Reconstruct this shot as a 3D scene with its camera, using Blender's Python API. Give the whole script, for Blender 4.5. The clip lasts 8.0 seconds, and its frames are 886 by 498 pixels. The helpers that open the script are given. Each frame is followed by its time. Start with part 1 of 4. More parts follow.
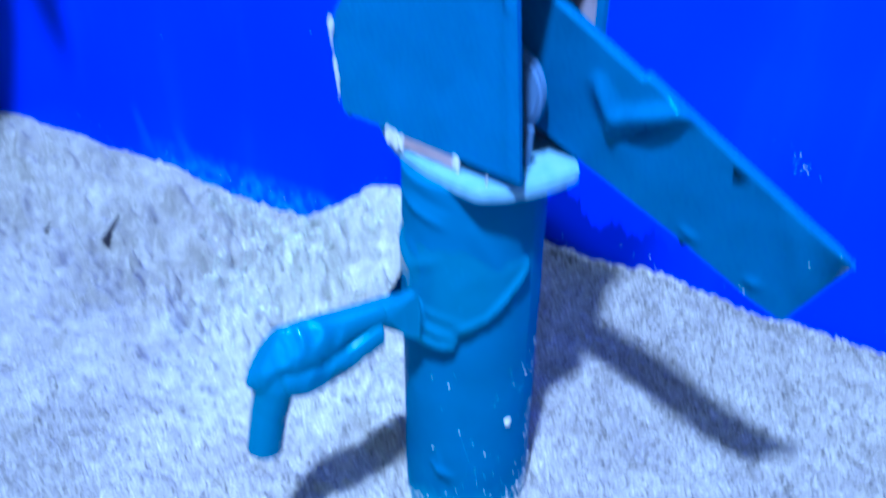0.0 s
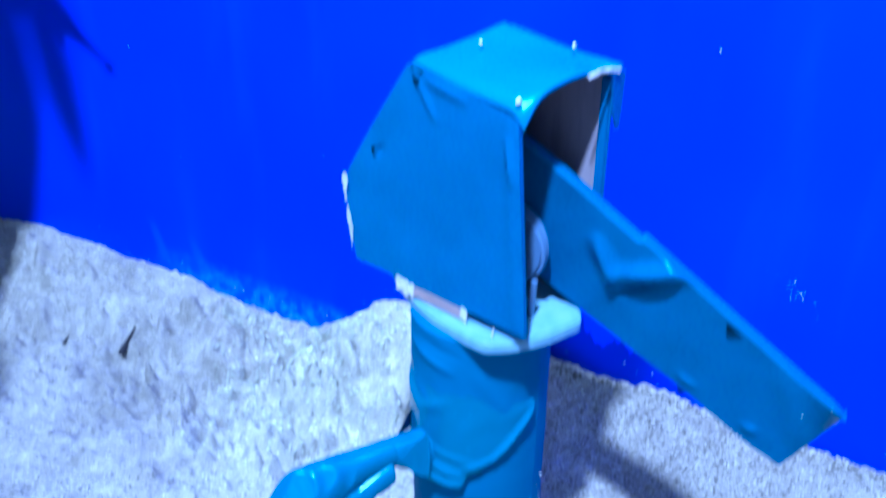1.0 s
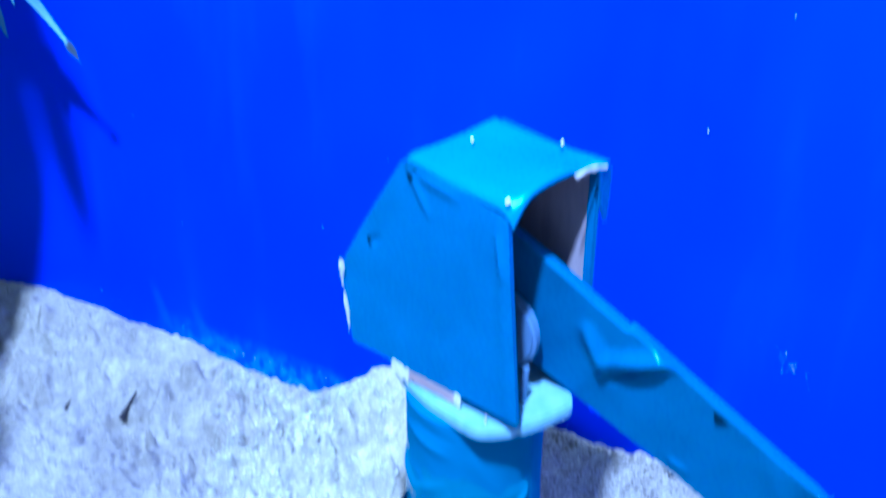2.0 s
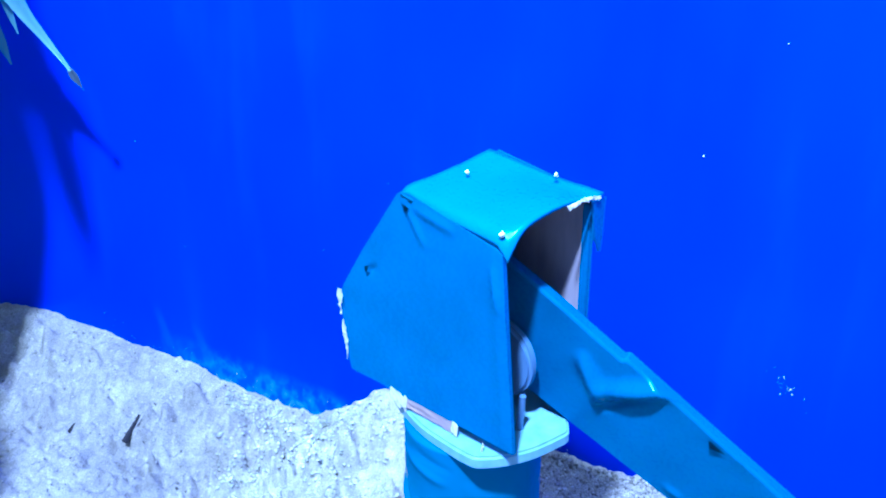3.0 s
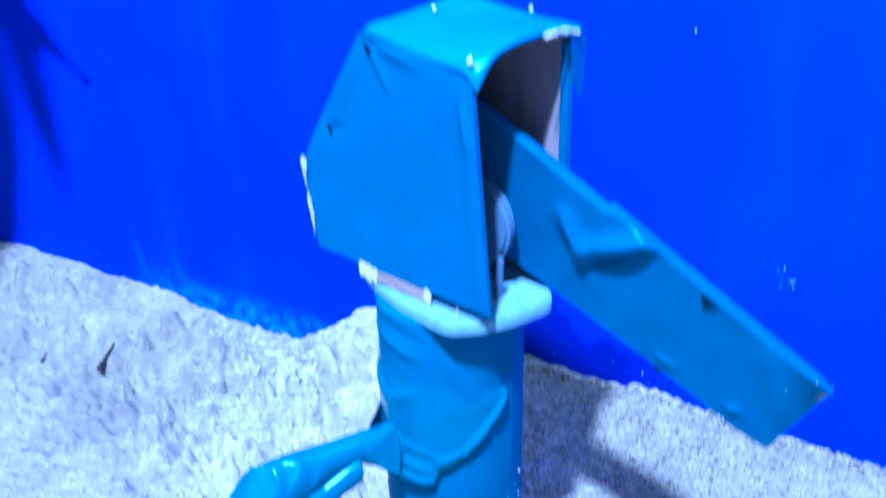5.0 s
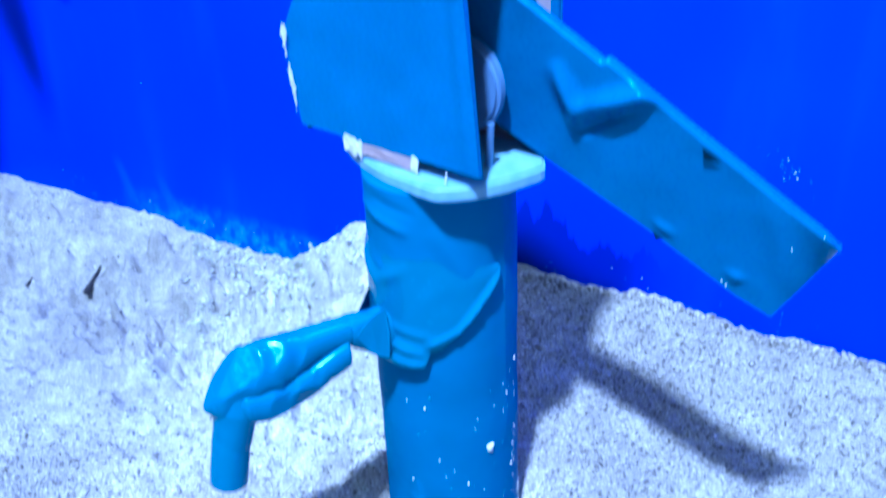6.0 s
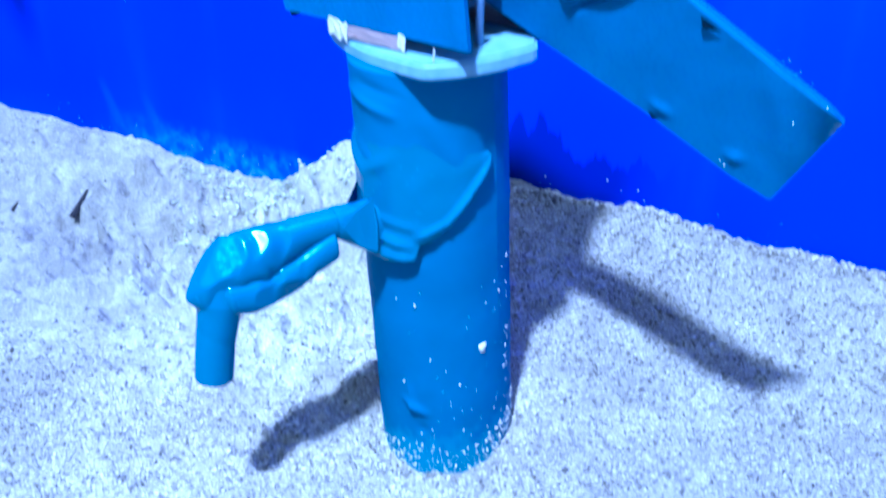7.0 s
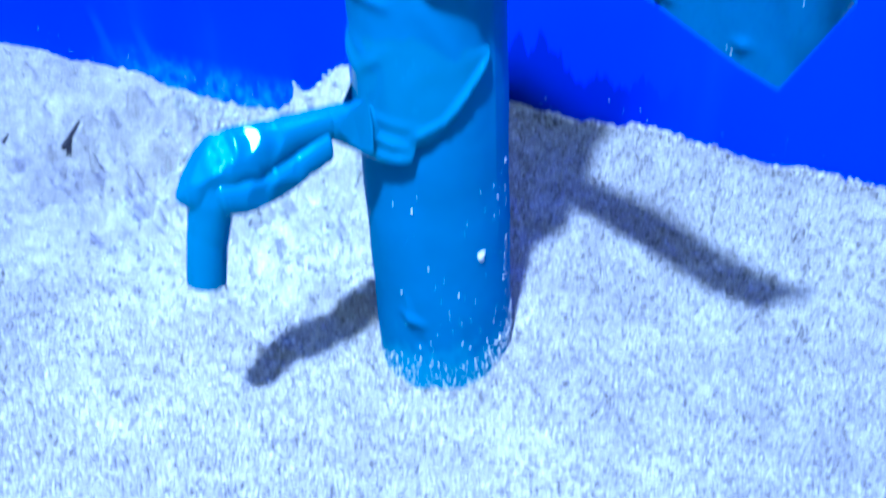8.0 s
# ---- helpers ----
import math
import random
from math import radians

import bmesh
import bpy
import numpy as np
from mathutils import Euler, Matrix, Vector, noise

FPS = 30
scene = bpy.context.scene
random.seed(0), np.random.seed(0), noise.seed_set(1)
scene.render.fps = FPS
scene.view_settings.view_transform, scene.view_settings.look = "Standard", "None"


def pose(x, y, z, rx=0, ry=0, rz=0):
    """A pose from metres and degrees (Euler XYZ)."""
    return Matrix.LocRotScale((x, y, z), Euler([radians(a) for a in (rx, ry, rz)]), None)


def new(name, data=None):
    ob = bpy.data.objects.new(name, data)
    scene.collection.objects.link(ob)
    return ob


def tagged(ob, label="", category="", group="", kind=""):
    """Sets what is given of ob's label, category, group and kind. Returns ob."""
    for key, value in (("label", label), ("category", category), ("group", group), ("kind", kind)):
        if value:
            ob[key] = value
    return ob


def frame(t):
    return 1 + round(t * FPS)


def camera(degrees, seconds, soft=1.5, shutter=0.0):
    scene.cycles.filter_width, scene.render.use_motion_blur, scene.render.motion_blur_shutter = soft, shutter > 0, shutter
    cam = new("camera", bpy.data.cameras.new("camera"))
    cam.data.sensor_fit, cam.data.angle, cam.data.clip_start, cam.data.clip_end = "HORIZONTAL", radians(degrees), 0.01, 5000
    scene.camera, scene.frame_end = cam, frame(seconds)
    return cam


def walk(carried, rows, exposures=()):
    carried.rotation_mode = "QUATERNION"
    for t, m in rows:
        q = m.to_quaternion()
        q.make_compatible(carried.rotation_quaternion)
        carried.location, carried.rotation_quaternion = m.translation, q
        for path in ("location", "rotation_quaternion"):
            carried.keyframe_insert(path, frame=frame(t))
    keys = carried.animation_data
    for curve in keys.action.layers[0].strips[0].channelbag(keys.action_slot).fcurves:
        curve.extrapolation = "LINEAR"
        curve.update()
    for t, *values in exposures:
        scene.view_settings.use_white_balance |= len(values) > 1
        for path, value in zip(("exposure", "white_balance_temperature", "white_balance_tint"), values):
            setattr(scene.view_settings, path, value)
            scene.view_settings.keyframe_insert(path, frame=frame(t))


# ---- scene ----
cam = camera(54.0, 8.0, soft=2.0, shutter=1.7)
PATH = [
    (0.0, -0.0032, 0.0329, 0.2823, -0.63, -32.00, -0.38),
    (0.5, -0.0064, 0.0325, 0.2987, -0.43, -29.82, -0.18),
    (1.0, -0.0040, 0.0343, 0.3134, -0.40, -27.79, 0.03),
    (1.5, -0.0035, 0.0341, 0.3242, -0.35, -26.60, 0.08),
    (2.0, -0.0012, 0.0349, 0.3317, -0.35, -25.32, 0.24),
    (2.2, -0.0012, 0.0341, 0.3367, -0.27, -24.73, 0.36),
    (3.3, 0.0027, 0.0350, 0.3385, -0.22, -24.52, 0.73),
    (3.5, 0.0029, 0.0354, 0.3362, -0.30, -24.58, 0.68),
    (4.0, 0.0057, 0.0359, 0.3219, -0.32, -24.66, 0.83),
    (4.5, 0.0079, 0.0371, 0.3060, -0.43, -24.76, 1.21),
    (4.7, 0.0092, 0.0372, 0.3013, -0.39, -24.91, 1.34),
    (5.8, 0.0133, 0.0354, 0.2614, -0.83, -26.95, 2.38),
    (6.0, 0.0132, 0.0347, 0.2573, -0.81, -27.24, 2.35),
    (6.5, 0.0127, 0.0333, 0.2437, -0.93, -28.57, 2.38),
    (7.0, 0.0148, 0.0312, 0.2330, -1.04, -29.68, 2.50),
    (7.5, 0.0154, 0.0298, 0.2254, -1.11, -30.77, 2.68),
    (8.0, 0.0145, 0.0271, 0.2116, -1.18, -31.77, 2.75),
]
walk(cam, [(t, pose(x, y, z, 90 + pitch, roll, yaw)) for t, x, y, z, yaw, pitch, roll in PATH],
     exposures=[(0.0, -0.17, 4100, 10), (1.5, 0.0, 4100, 10), (3.5, 0.28, 4100, 10), (6.0, 0.18, 4100, 10), (8.0, 0.24, 4100, 10)])

# ---- light: one cold lamp above and behind the camera, and a dim blue evening sky ----
world = bpy.data.worlds.new("evening")
scene.world = world
world.use_nodes = True
wt = world.node_tree
sky_dir, sky_dot, sky_fade = wt.nodes.new("ShaderNodeTexCoord"), wt.nodes.new("ShaderNodeVectorMath"), wt.nodes.new("ShaderNodeMapRange")
sky_dot.operation = "DOT_PRODUCT"
sky_dot.inputs[1].default_value = (-0.10, -0.10, 0.99)
wt.links.new(sky_dir.outputs["Generated"], sky_dot.inputs[0])
wt.links.new(sky_dot.outputs["Value"], sky_fade.inputs[0])
for k, v in enumerate((0.38, 0.97, 0.01, 1.12)):          # dim round the horizon, lighter overhead
    sky_fade.inputs[k + 1].default_value = v
wt.links.new(sky_fade.outputs[0], wt.nodes["Background"].inputs[1])
wt.nodes["Background"].inputs[0].default_value = (0.79, 0.86, 0.86, 1)
lamp = bpy.data.lights.new("work_lamp", "POINT")
lamp.energy, lamp.color, lamp.shadow_soft_size = 139.0, (1.0, 1.0, 1.0), 0.033
new("work_lamp", lamp).location = (-0.140, -0.210, 1.200)

# ---- places ----
AXIS = Vector((0.0113, 0.2952, 0.0))       # the pipe's axis
RAD = 0.0250                               # its radius
WALL_P = Vector((0.0844, 0.3942, 0.0150))     # a point at the wall's foot
WALL_N = Vector((-0.4293, -0.9032, 0.0))   # faces the camera
WALL_U = Vector((0.9032, -0.4293, 0.0))    # along the wall, to the right
LEAN_BACK = 0.070                          # the wall leans back a little


# ---- materials ----
def material(name, color, rough=0.5, spec=0.5, coat=0.0):
    m = bpy.data.materials.new(name)
    m.use_nodes = True
    b = m.node_tree.nodes["Principled BSDF"]
    b.inputs["Base Color"].default_value = (*color, 1)
    b.inputs["Roughness"].default_value = rough
    b.inputs["Specular IOR Level"].default_value = spec
    b.inputs["Coat Weight"].default_value = coat
    return m, m.node_tree, b


def noise_node(nt, scale, detail=4, rough=0.55, coords="Object", stretch=None):
    tc = nt.nodes.new("ShaderNodeTexCoord")
    n = nt.nodes.new("ShaderNodeTexNoise")
    n.inputs["Scale"].default_value, n.inputs["Detail"].default_value, n.inputs["Roughness"].default_value = scale, detail, rough
    if stretch:
        mp = nt.nodes.new("ShaderNodeMapping")
        mp.inputs["Scale"].default_value = stretch
        nt.links.new(tc.outputs[coords], mp.inputs[0])
        nt.links.new(mp.outputs[0], n.inputs["Vector"])
    else:
        nt.links.new(tc.outputs[coords], n.inputs["Vector"])
    return n


def ramp(nt, source, stops):
    r = nt.nodes.new("ShaderNodeValToRGB")
    els = r.color_ramp.elements
    while len(els) < len(stops):
        els.new(0.5)
    for e, (p, c) in zip(els, stops):
        e.position, e.color = p, (*c, 1)
    nt.links.new(source, r.inputs[0])
    return r


def mix(nt, fac, a, b):
    m = nt.nodes.new("ShaderNodeMix")
    m.data_type = "RGBA"
    for sock, v in ((m.inputs[0], fac), (m.inputs[6], a), (m.inputs[7], b)):
        if isinstance(v, (int, float)):
            sock.default_value = v
        elif isinstance(v, tuple):
            sock.default_value = (*v, 1)
        else:
            nt.links.new(v, sock)
    return m.outputs[2]


def bump(nt, bsdf, height, strength, distance):
    b = nt.nodes.new("ShaderNodeBump")
    b.inputs["Strength"].default_value, b.inputs["Distance"].default_value = strength, distance
    nt.links.new(height, b.inputs["Height"])
    nt.links.new(b.outputs[0], bsdf.inputs["Normal"])


def tape_material(name, color, rough, ior, dusty=False):
    m, nt, b = material(name, color, rough, 0.5)
    b.inputs["IOR"].default_value = ior
    b.inputs["Specular Tint"].default_value = (0.45, 0.82, 1.0, 1)
    big, small = noise_node(nt, 45, 3), noise_node(nt, 500, 4)
    tone = ramp(nt, big.outputs[0], [(0.3, tuple(c * 0.92 for c in color)), (0.7, tuple(min(1, c * 1.06) for c in color))])
    colour = tone.outputs[0]
    if dusty:                                             # sand dust clings in patches near the foot
        tc, sep, reach = nt.nodes.new("ShaderNodeTexCoord"), nt.nodes.new("ShaderNodeSeparateXYZ"), nt.nodes.new("ShaderNodeMath")
        nt.links.new(tc.outputs["Object"], sep.inputs[0])
        reach.operation = "MULTIPLY_ADD"
        nt.links.new(noise_node(nt, 130, 5, 0.65).outputs[0], reach.inputs[0])
        reach.inputs[1].default_value = -0.040
        nt.links.new(sep.outputs[2], reach.inputs[2])
        cling = nt.nodes.new("ShaderNodeMapRange")
        for k, v in enumerate((-0.011, 0.001, 0.42, 0.0)):
            cling.inputs[k + 1].default_value = v
        nt.links.new(reach.outputs[0], cling.inputs[0])
        colour = mix(nt, cling.outputs[0], colour, (0.08, 0.30, 0.42))
    nt.links.new(colour, b.inputs["Base Color"])
    dust = ramp(nt, small.outputs[0], [(0.35, (rough - 0.06,) * 3), (0.75, (rough + 0.14,) * 3)])
    nt.links.new(dust.outputs[0], b.inputs["Roughness"])
    bump(nt, b, big.outputs[0], 0.25, 0.0015)
    return m


TAPE = tape_material("teal_tape", (0.003, 0.114, 0.292), 0.26, 1.32)
# the same teal lightened for the roof, which faces the lamp
ROOF_TAPE_LIT = tape_material("roof_tape_lit", (0.003, 0.150, 0.335), 0.30, 1.50)
PIPE_TAPE = tape_material("pipe_tape", (0.003, 0.128, 0.282), 0.52, 1.16, True)
# the same teal darkened for the handle, where less lamplight falls
HANDLE_TAPE_SHADED = tape_material("handle_tape_shaded", (0.003, 0.102, 0.252), 0.28, 1.32)
GLOSS = tape_material("glossy_tape", (0.003, 0.124, 0.245), 0.17, 1.48)


def card_material():
    m, nt, b = material("cardboard", (0.42, 0.36, 0.32), 0.85, 0.2)
    n = noise_node(nt, 160, 6, stretch=(1, 1, 0.2))
    c = ramp(nt, n.outputs[0], [(0.3, (0.200, 0.182, 0.240)), (0.7, (0.33, 0.30, 0.37))])
    nt.links.new(c.outputs[0], b.inputs["Base Color"])
    bump(nt, b, n.outputs[0], 0.3, 0.0004)
    return m


CARD = card_material()
SCRAP = material("pink_card", (0.50, 0.40, 0.44), 0.8, 0.2)[0]


def foam_material():
    m, nt, b = material("white_foam_board", (0.45, 0.58, 0.58), 0.5, 0.4)
    n = noise_node(nt, 260, 5)
    c = ramp(nt, n.outputs[0], [(0.3, (0.16, 0.31, 0.47)), (0.7, (0.22, 0.38, 0.55))])
    nt.links.new(c.outputs[0], b.inputs["Base Color"])
    bump(nt, b, n.outputs[0], 0.2, 0.0003)
    return m


FOAM = foam_material()


def sand_material(name, per_grain, dry=1.0, even=0.0, tint=(1, 1, 1)):
    m, nt, b = material(name, (0.4, 0.38, 0.36), 0.85, 0.25)
    fine, wide = noise_node(nt, 1300, 3, 0.7), noise_node(nt, 24, 6, 0.6)
    tone = ramp(nt, fine.outputs[0], [(0.30, (0.22, 0.21, 0.207)), (0.48, (0.375, 0.365, 0.352)), (0.70, (0.53, 0.52, 0.505))])
    darkening = ramp(nt, wide.outputs[0], [(0.36, (0.76, 0.755, 0.76)), (0.50, (0.89, 0.885, 0.88)), (0.64, (1.03, 1.03, 1.02))])
    if per_grain:
        g = nt.nodes.new("ShaderNodeNewGeometry")
        tone = ramp(nt, g.outputs["Random Per Island"], [(0.0, (0.05, 0.05, 0.052)), (0.18, (0.21, 0.205, 0.20)), (0.5, (0.42, 0.405, 0.39)), (0.78, (0.62, 0.61, 0.595)), (1.0, (0.80, 0.79, 0.775))])
    for e in tone.color_ramp.elements:
        e.color = (*[min(0.9, (c + (0.45 - c) * even) * dry * k) for c, k in zip(e.color[:3], tint)], 1)
    mul = nt.nodes.new("ShaderNodeMix")
    mul.data_type, mul.blend_type = "RGBA", "MULTIPLY"
    mul.inputs[0].default_value = 1.0
    nt.links.new(tone.outputs[0], mul.inputs[6])
    nt.links.new(darkening.outputs[0], mul.inputs[7])
    crust = ramp(nt, noise_node(nt, 110, 6, 0.65).outputs[0], [(0.36, (0.70, 0.70, 0.71)), (0.50, (0.90, 0.90, 0.90)), (0.64, (1.30, 1.31, 1.30))])
    dried = nt.nodes.new("ShaderNodeMix")
    dried.data_type, dried.blend_type = "RGBA", "MULTIPLY"
    dried.inputs[0].default_value = 1.0 if even > 0.3 else 0.30 if per_grain else 0.6
    nt.links.new(mul.outputs[2], dried.inputs[6])
    nt.links.new(crust.outputs[0], dried.inputs[7])
    # pale dried crust on the bank by the pump, lamplight partly painted in; darker around
    tc, away, edge, zone = (nt.nodes.new("ShaderNode" + k) for k in ("TexCoord", "VectorMath", "Math", "MapRange"))
    away.operation, edge.operation = "DISTANCE", "MULTIPLY_ADD"
    nt.links.new(tc.outputs["Object"], away.inputs[0])
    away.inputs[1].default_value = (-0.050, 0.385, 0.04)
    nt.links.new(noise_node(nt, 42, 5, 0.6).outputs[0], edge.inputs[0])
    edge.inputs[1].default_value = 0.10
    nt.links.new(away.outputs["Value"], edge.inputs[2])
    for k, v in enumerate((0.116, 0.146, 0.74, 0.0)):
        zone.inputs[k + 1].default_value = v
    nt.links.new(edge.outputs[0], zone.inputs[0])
    pale, darker, sep, side, bed, far, reach, most, all_dark = (nt.nodes.new("ShaderNode" + k) for k in ("Mix", "Mix", "SeparateXYZ", "MapRange", "MapRange", "MapRange", "VectorMath", "Math", "Math"))
    nt.links.new(tc.outputs["Object"], sep.inputs[0])
    for k, v in enumerate((0.03, 0.12, 0.0, 1.0)):
        side.inputs[k + 1].default_value = v
    nt.links.new(sep.outputs[0], side.inputs[0])
    for k, v in enumerate((-0.10, -0.17, 0.0, 1.0)):
        bed.inputs[k + 1].default_value = v
    nt.links.new(sep.outputs[0], bed.inputs[0])
    reach.operation, most.operation, all_dark.operation = "DISTANCE", "MAXIMUM", "MAXIMUM"
    nt.links.new(tc.outputs["Object"], reach.inputs[0])
    reach.inputs[1].default_value = (0.0, 0.28, 0.0)
    for k, v in enumerate((0.22, 0.45, 0.0, 1.0)):
        far.inputs[k + 1].default_value = v
    nt.links.new(reach.outputs["Value"], far.inputs[0])
    for node, p, q in ((most, side, bed), (all_dark, most, far)):
        nt.links.new(p.outputs[0], node.inputs[0])
        nt.links.new(q.outputs[0], node.inputs[1])
    source = dried.outputs[2]
    for node, fac, colour in ((pale, zone, (1.30, 1.36, 1.27, 1)), (darker, all_dark, (0.85, 0.86, 0.87, 1))):
        node.data_type, node.blend_type = "RGBA", "MULTIPLY"
        nt.links.new(fac.outputs[0], node.inputs[0])
        nt.links.new(source, node.inputs[6])
        node.inputs[7].default_value = colour
        source = node.outputs[2]
    nt.links.new(source, b.inputs["Base Color"])
    bump(nt, b, fine.outputs[0], 0.9, 0.0008)
    return m


SAND = sand_material("sand", False, 1.10)
GRAIN = sand_material("sand_grain", True, 1.08, 0.16)
CLOD = sand_material("pale_clod", True, 1.36, 0.78, (1.0, 1.05, 0.95))
PAPER = material("torn_paper", (0.78, 0.80, 0.82), 0.8, 0.2)[0]
PALE = material("pale_grain", (0.62, 0.64, 0.63), 0.7, 0.3)[0]


def wall_material():
    m, nt, b = material("blue_plastic", (0.001, 0.055, 0.80), 0.5, 0.32)
    streak, cloud, speck = noise_node(nt, 34, 6, 0.6, stretch=(1, 1, 0.16)), noise_node(nt, 5, 3), noise_node(nt, 150, 5, stretch=(1, 1, 0.8))
    base = ramp(nt, cloud.outputs[0], [(0.35, (0.001, 0.024, 0.66)), (0.7, (0.001, 0.033, 0.72))])
    # a band of dried sand splash low on the wall, left of the pump
    tc = nt.nodes.new("ShaderNodeTexCoord")
    sep = nt.nodes.new("ShaderNodeSeparateXYZ")
    nt.links.new(tc.outputs["Object"], sep.inputs[0])

    def span(socket, lo, hi, a, z):
        mr = nt.nodes.new("ShaderNodeMapRange")
        mr.interpolation_type = "SMOOTHSTEP"
        for i, v in enumerate((lo, hi, a, z)):
            mr.inputs[i + 1].default_value = v
        nt.links.new(socket, mr.inputs[0])
        return mr.outputs[0]

    def times(p, q):
        n = nt.nodes.new("ShaderNodeMath")
        n.operation = "MULTIPLY"
        nt.links.new(p, n.inputs[0])
        nt.links.new(q, n.inputs[1])
        return n.outputs[0]

    lift = nt.nodes.new("ShaderNodeMath")      # height over the sand's edge, which drops to the right
    lift.operation = "MULTIPLY_ADD"
    nt.links.new(sep.outputs[0], lift.inputs[0])
    lift.inputs[1].default_value = 0.10
    nt.links.new(sep.outputs[2], lift.inputs[2])
    low = span(lift.outputs[0], 0.002, 0.020, 1.0, 0.0)
    left = times(span(sep.outputs[0], -0.315, -0.235, 0.0, 1.0), span(sep.outputs[0], -0.165, -0.145, 1.0, 0.0))
    patch = times(times(low, left), ramp(nt, speck.outputs[0], [(0.40, (0.10, 0.10, 0.10)), (0.72, (0.70, 0.70, 0.70))]).outputs[0])
    haze = times(times(span(lift.outputs[0], 0.005, 0.055, 1.0, 0.0), left), ramp(nt, streak.outputs[0], [(0.42, (0, 0, 0)), (0.75, (0.10, 0.10, 0.10))]).outputs[0])
    smear = ramp(nt, streak.outputs[0], [(0.58, (0, 0, 0)), (0.85, (0.12, 0.12, 0.12))])
    c = mix(nt, smear.outputs[0], base.outputs[0], (0.02, 0.12, 0.8))
    stripe = times(times(span(sep.outputs[0], -0.190, -0.178, 0.0, 1.0), span(sep.outputs[0], -0.176, -0.160, 1.0, 0.0)), times(span(sep.outputs[2], 0.12, 0.17, 0.0, 1.0), ramp(nt, streak.outputs[0], [(0.40, (0.0,) * 3), (0.70, (0.15,) * 3)]).outputs[0]))
    c = mix(nt, stripe, c, (0.02, 0.16, 0.80))
    c = mix(nt, haze, c, (0.03, 0.20, 0.80))
    c = mix(nt, patch, c, (0.15, 0.36, 0.80))
    # two faint slanting smears above the splash
    slant = nt.nodes.new("ShaderNodeMath")
    slant.operation = "MULTIPLY_ADD"
    nt.links.new(sep.outputs[2], slant.inputs[0])
    slant.inputs[1].default_value = 0.35
    nt.links.new(sep.outputs[0], slant.inputs[2])
    for a, low_h, high_h in ((-0.276, 0.036, 0.066), (-0.247, 0.030, 0.060)):
        smudge = times(times(span(slant.outputs[0], a - 0.007, a - 0.001, 0.0, 1.0), span(slant.outputs[0], a, a + 0.004, 1.0, 0.0)),
                       times(span(sep.outputs[2], low_h - 0.010, low_h, 0.0, 0.07), span(sep.outputs[2], high_h - 0.016, high_h, 1.0, 0.0)))
        c = mix(nt, smudge, c, (0.10, 0.36, 0.85))
    # a darker band low on the wall behind the pump, with a ragged upper edge
    jag = noise_node(nt, 95, 3, 0.6, stretch=(1, 0, 0.10))
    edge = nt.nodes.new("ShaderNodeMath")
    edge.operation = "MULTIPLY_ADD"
    nt.links.new(jag.outputs[0], edge.inputs[0])
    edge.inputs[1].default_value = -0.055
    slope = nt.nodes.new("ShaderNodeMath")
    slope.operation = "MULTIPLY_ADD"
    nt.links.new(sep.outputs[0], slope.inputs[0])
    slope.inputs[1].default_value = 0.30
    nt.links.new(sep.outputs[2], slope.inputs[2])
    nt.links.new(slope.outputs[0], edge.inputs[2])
    darkening = times(span(edge.outputs[0], 0.024, 0.028, 0.85, 0.0), times(span(sep.outputs[0], -0.13, -0.10, 0.0, 1.0), span(sep.outputs[0], 0.005, 0.045, 1.0, 0.0)))
    c = mix(nt, darkening, c, (0.001, 0.006, 0.19))
    nt.links.new(c, b.inputs["Base Color"])
    r = ramp(nt, streak.outputs[0], [(0.3, (0.44,) * 3), (0.75, (0.58,) * 3)])
    nt.links.new(r.outputs[0], b.inputs["Roughness"])
    bump(nt, b, cloud.outputs[0], 0.15, 0.02)
    return m


PLASTIC = wall_material()


def leaf_material(name, a, z, spec=0.4):
    m, nt, b = material(name, a, 0.6, spec)
    n = noise_node(nt, 60, 4, stretch=(1, 1, 0.3))
    c = ramp(nt, n.outputs[0], [(0.3, a), (0.7, z)])
    nt.links.new(c.outputs[0], b.inputs["Base Color"])
    return m


LEAF = leaf_material("pale_leaf", (0.14, 0.33, 0.36), (0.25, 0.48, 0.50))
# disc and rod colour, darkened to carry the shade inside the head
DISC = material("shaded_plastic", (0.10, 0.17, 0.34), 0.35, 0.4)[0]
DRY = leaf_material("dry_leaf_tip", (0.05, 0.075, 0.12), (0.08, 0.11, 0.16), 0.03)
GAP = material("shaded_gap", (0.003, 0.018, 0.045), 0.6, 0.2)[0]
# near-black of the twigs, also painted inside the head as its shade
DARK = material("dark_twig_and_shade", (0.030, 0.030, 0.038), 0.9, 0.1)[0]


# ---- building helpers ----
def raw(name, verts, faces, mats, parent=None, label="", smooth=False, index=None):
    me = bpy.data.meshes.new(name)
    me.from_pydata([tuple(v) for v in verts], [], faces)
    for m in mats if isinstance(mats, (list, tuple)) else [mats]:
        me.materials.append(m)
    if index is not None:
        me.polygons.foreach_set("material_index", index)
    me.polygons.foreach_set("use_smooth", [smooth] * len(me.polygons))
    me.update()
    ob = new(name, me)
    if parent:
        ob.parent = parent
    if label:
        ob["label"] = label
    return ob


def part(name, bm, mat, parent, label="", smooth=False):
    me = bpy.data.meshes.new(name)
    bmesh.ops.recalc_face_normals(bm, faces=bm.faces)
    bm.to_mesh(me)
    bm.free()
    me.materials.append(mat)
    me.polygons.foreach_set("use_smooth", [smooth] * len(me.polygons))
    ob = new(name, me)
    ob.parent = parent
    if label:
        ob["label"] = label
    return ob


def lattice(seed, size=256):
    return np.random.RandomState(seed).rand(size, size)


LATTICES = [lattice(s) for s in range(6)]


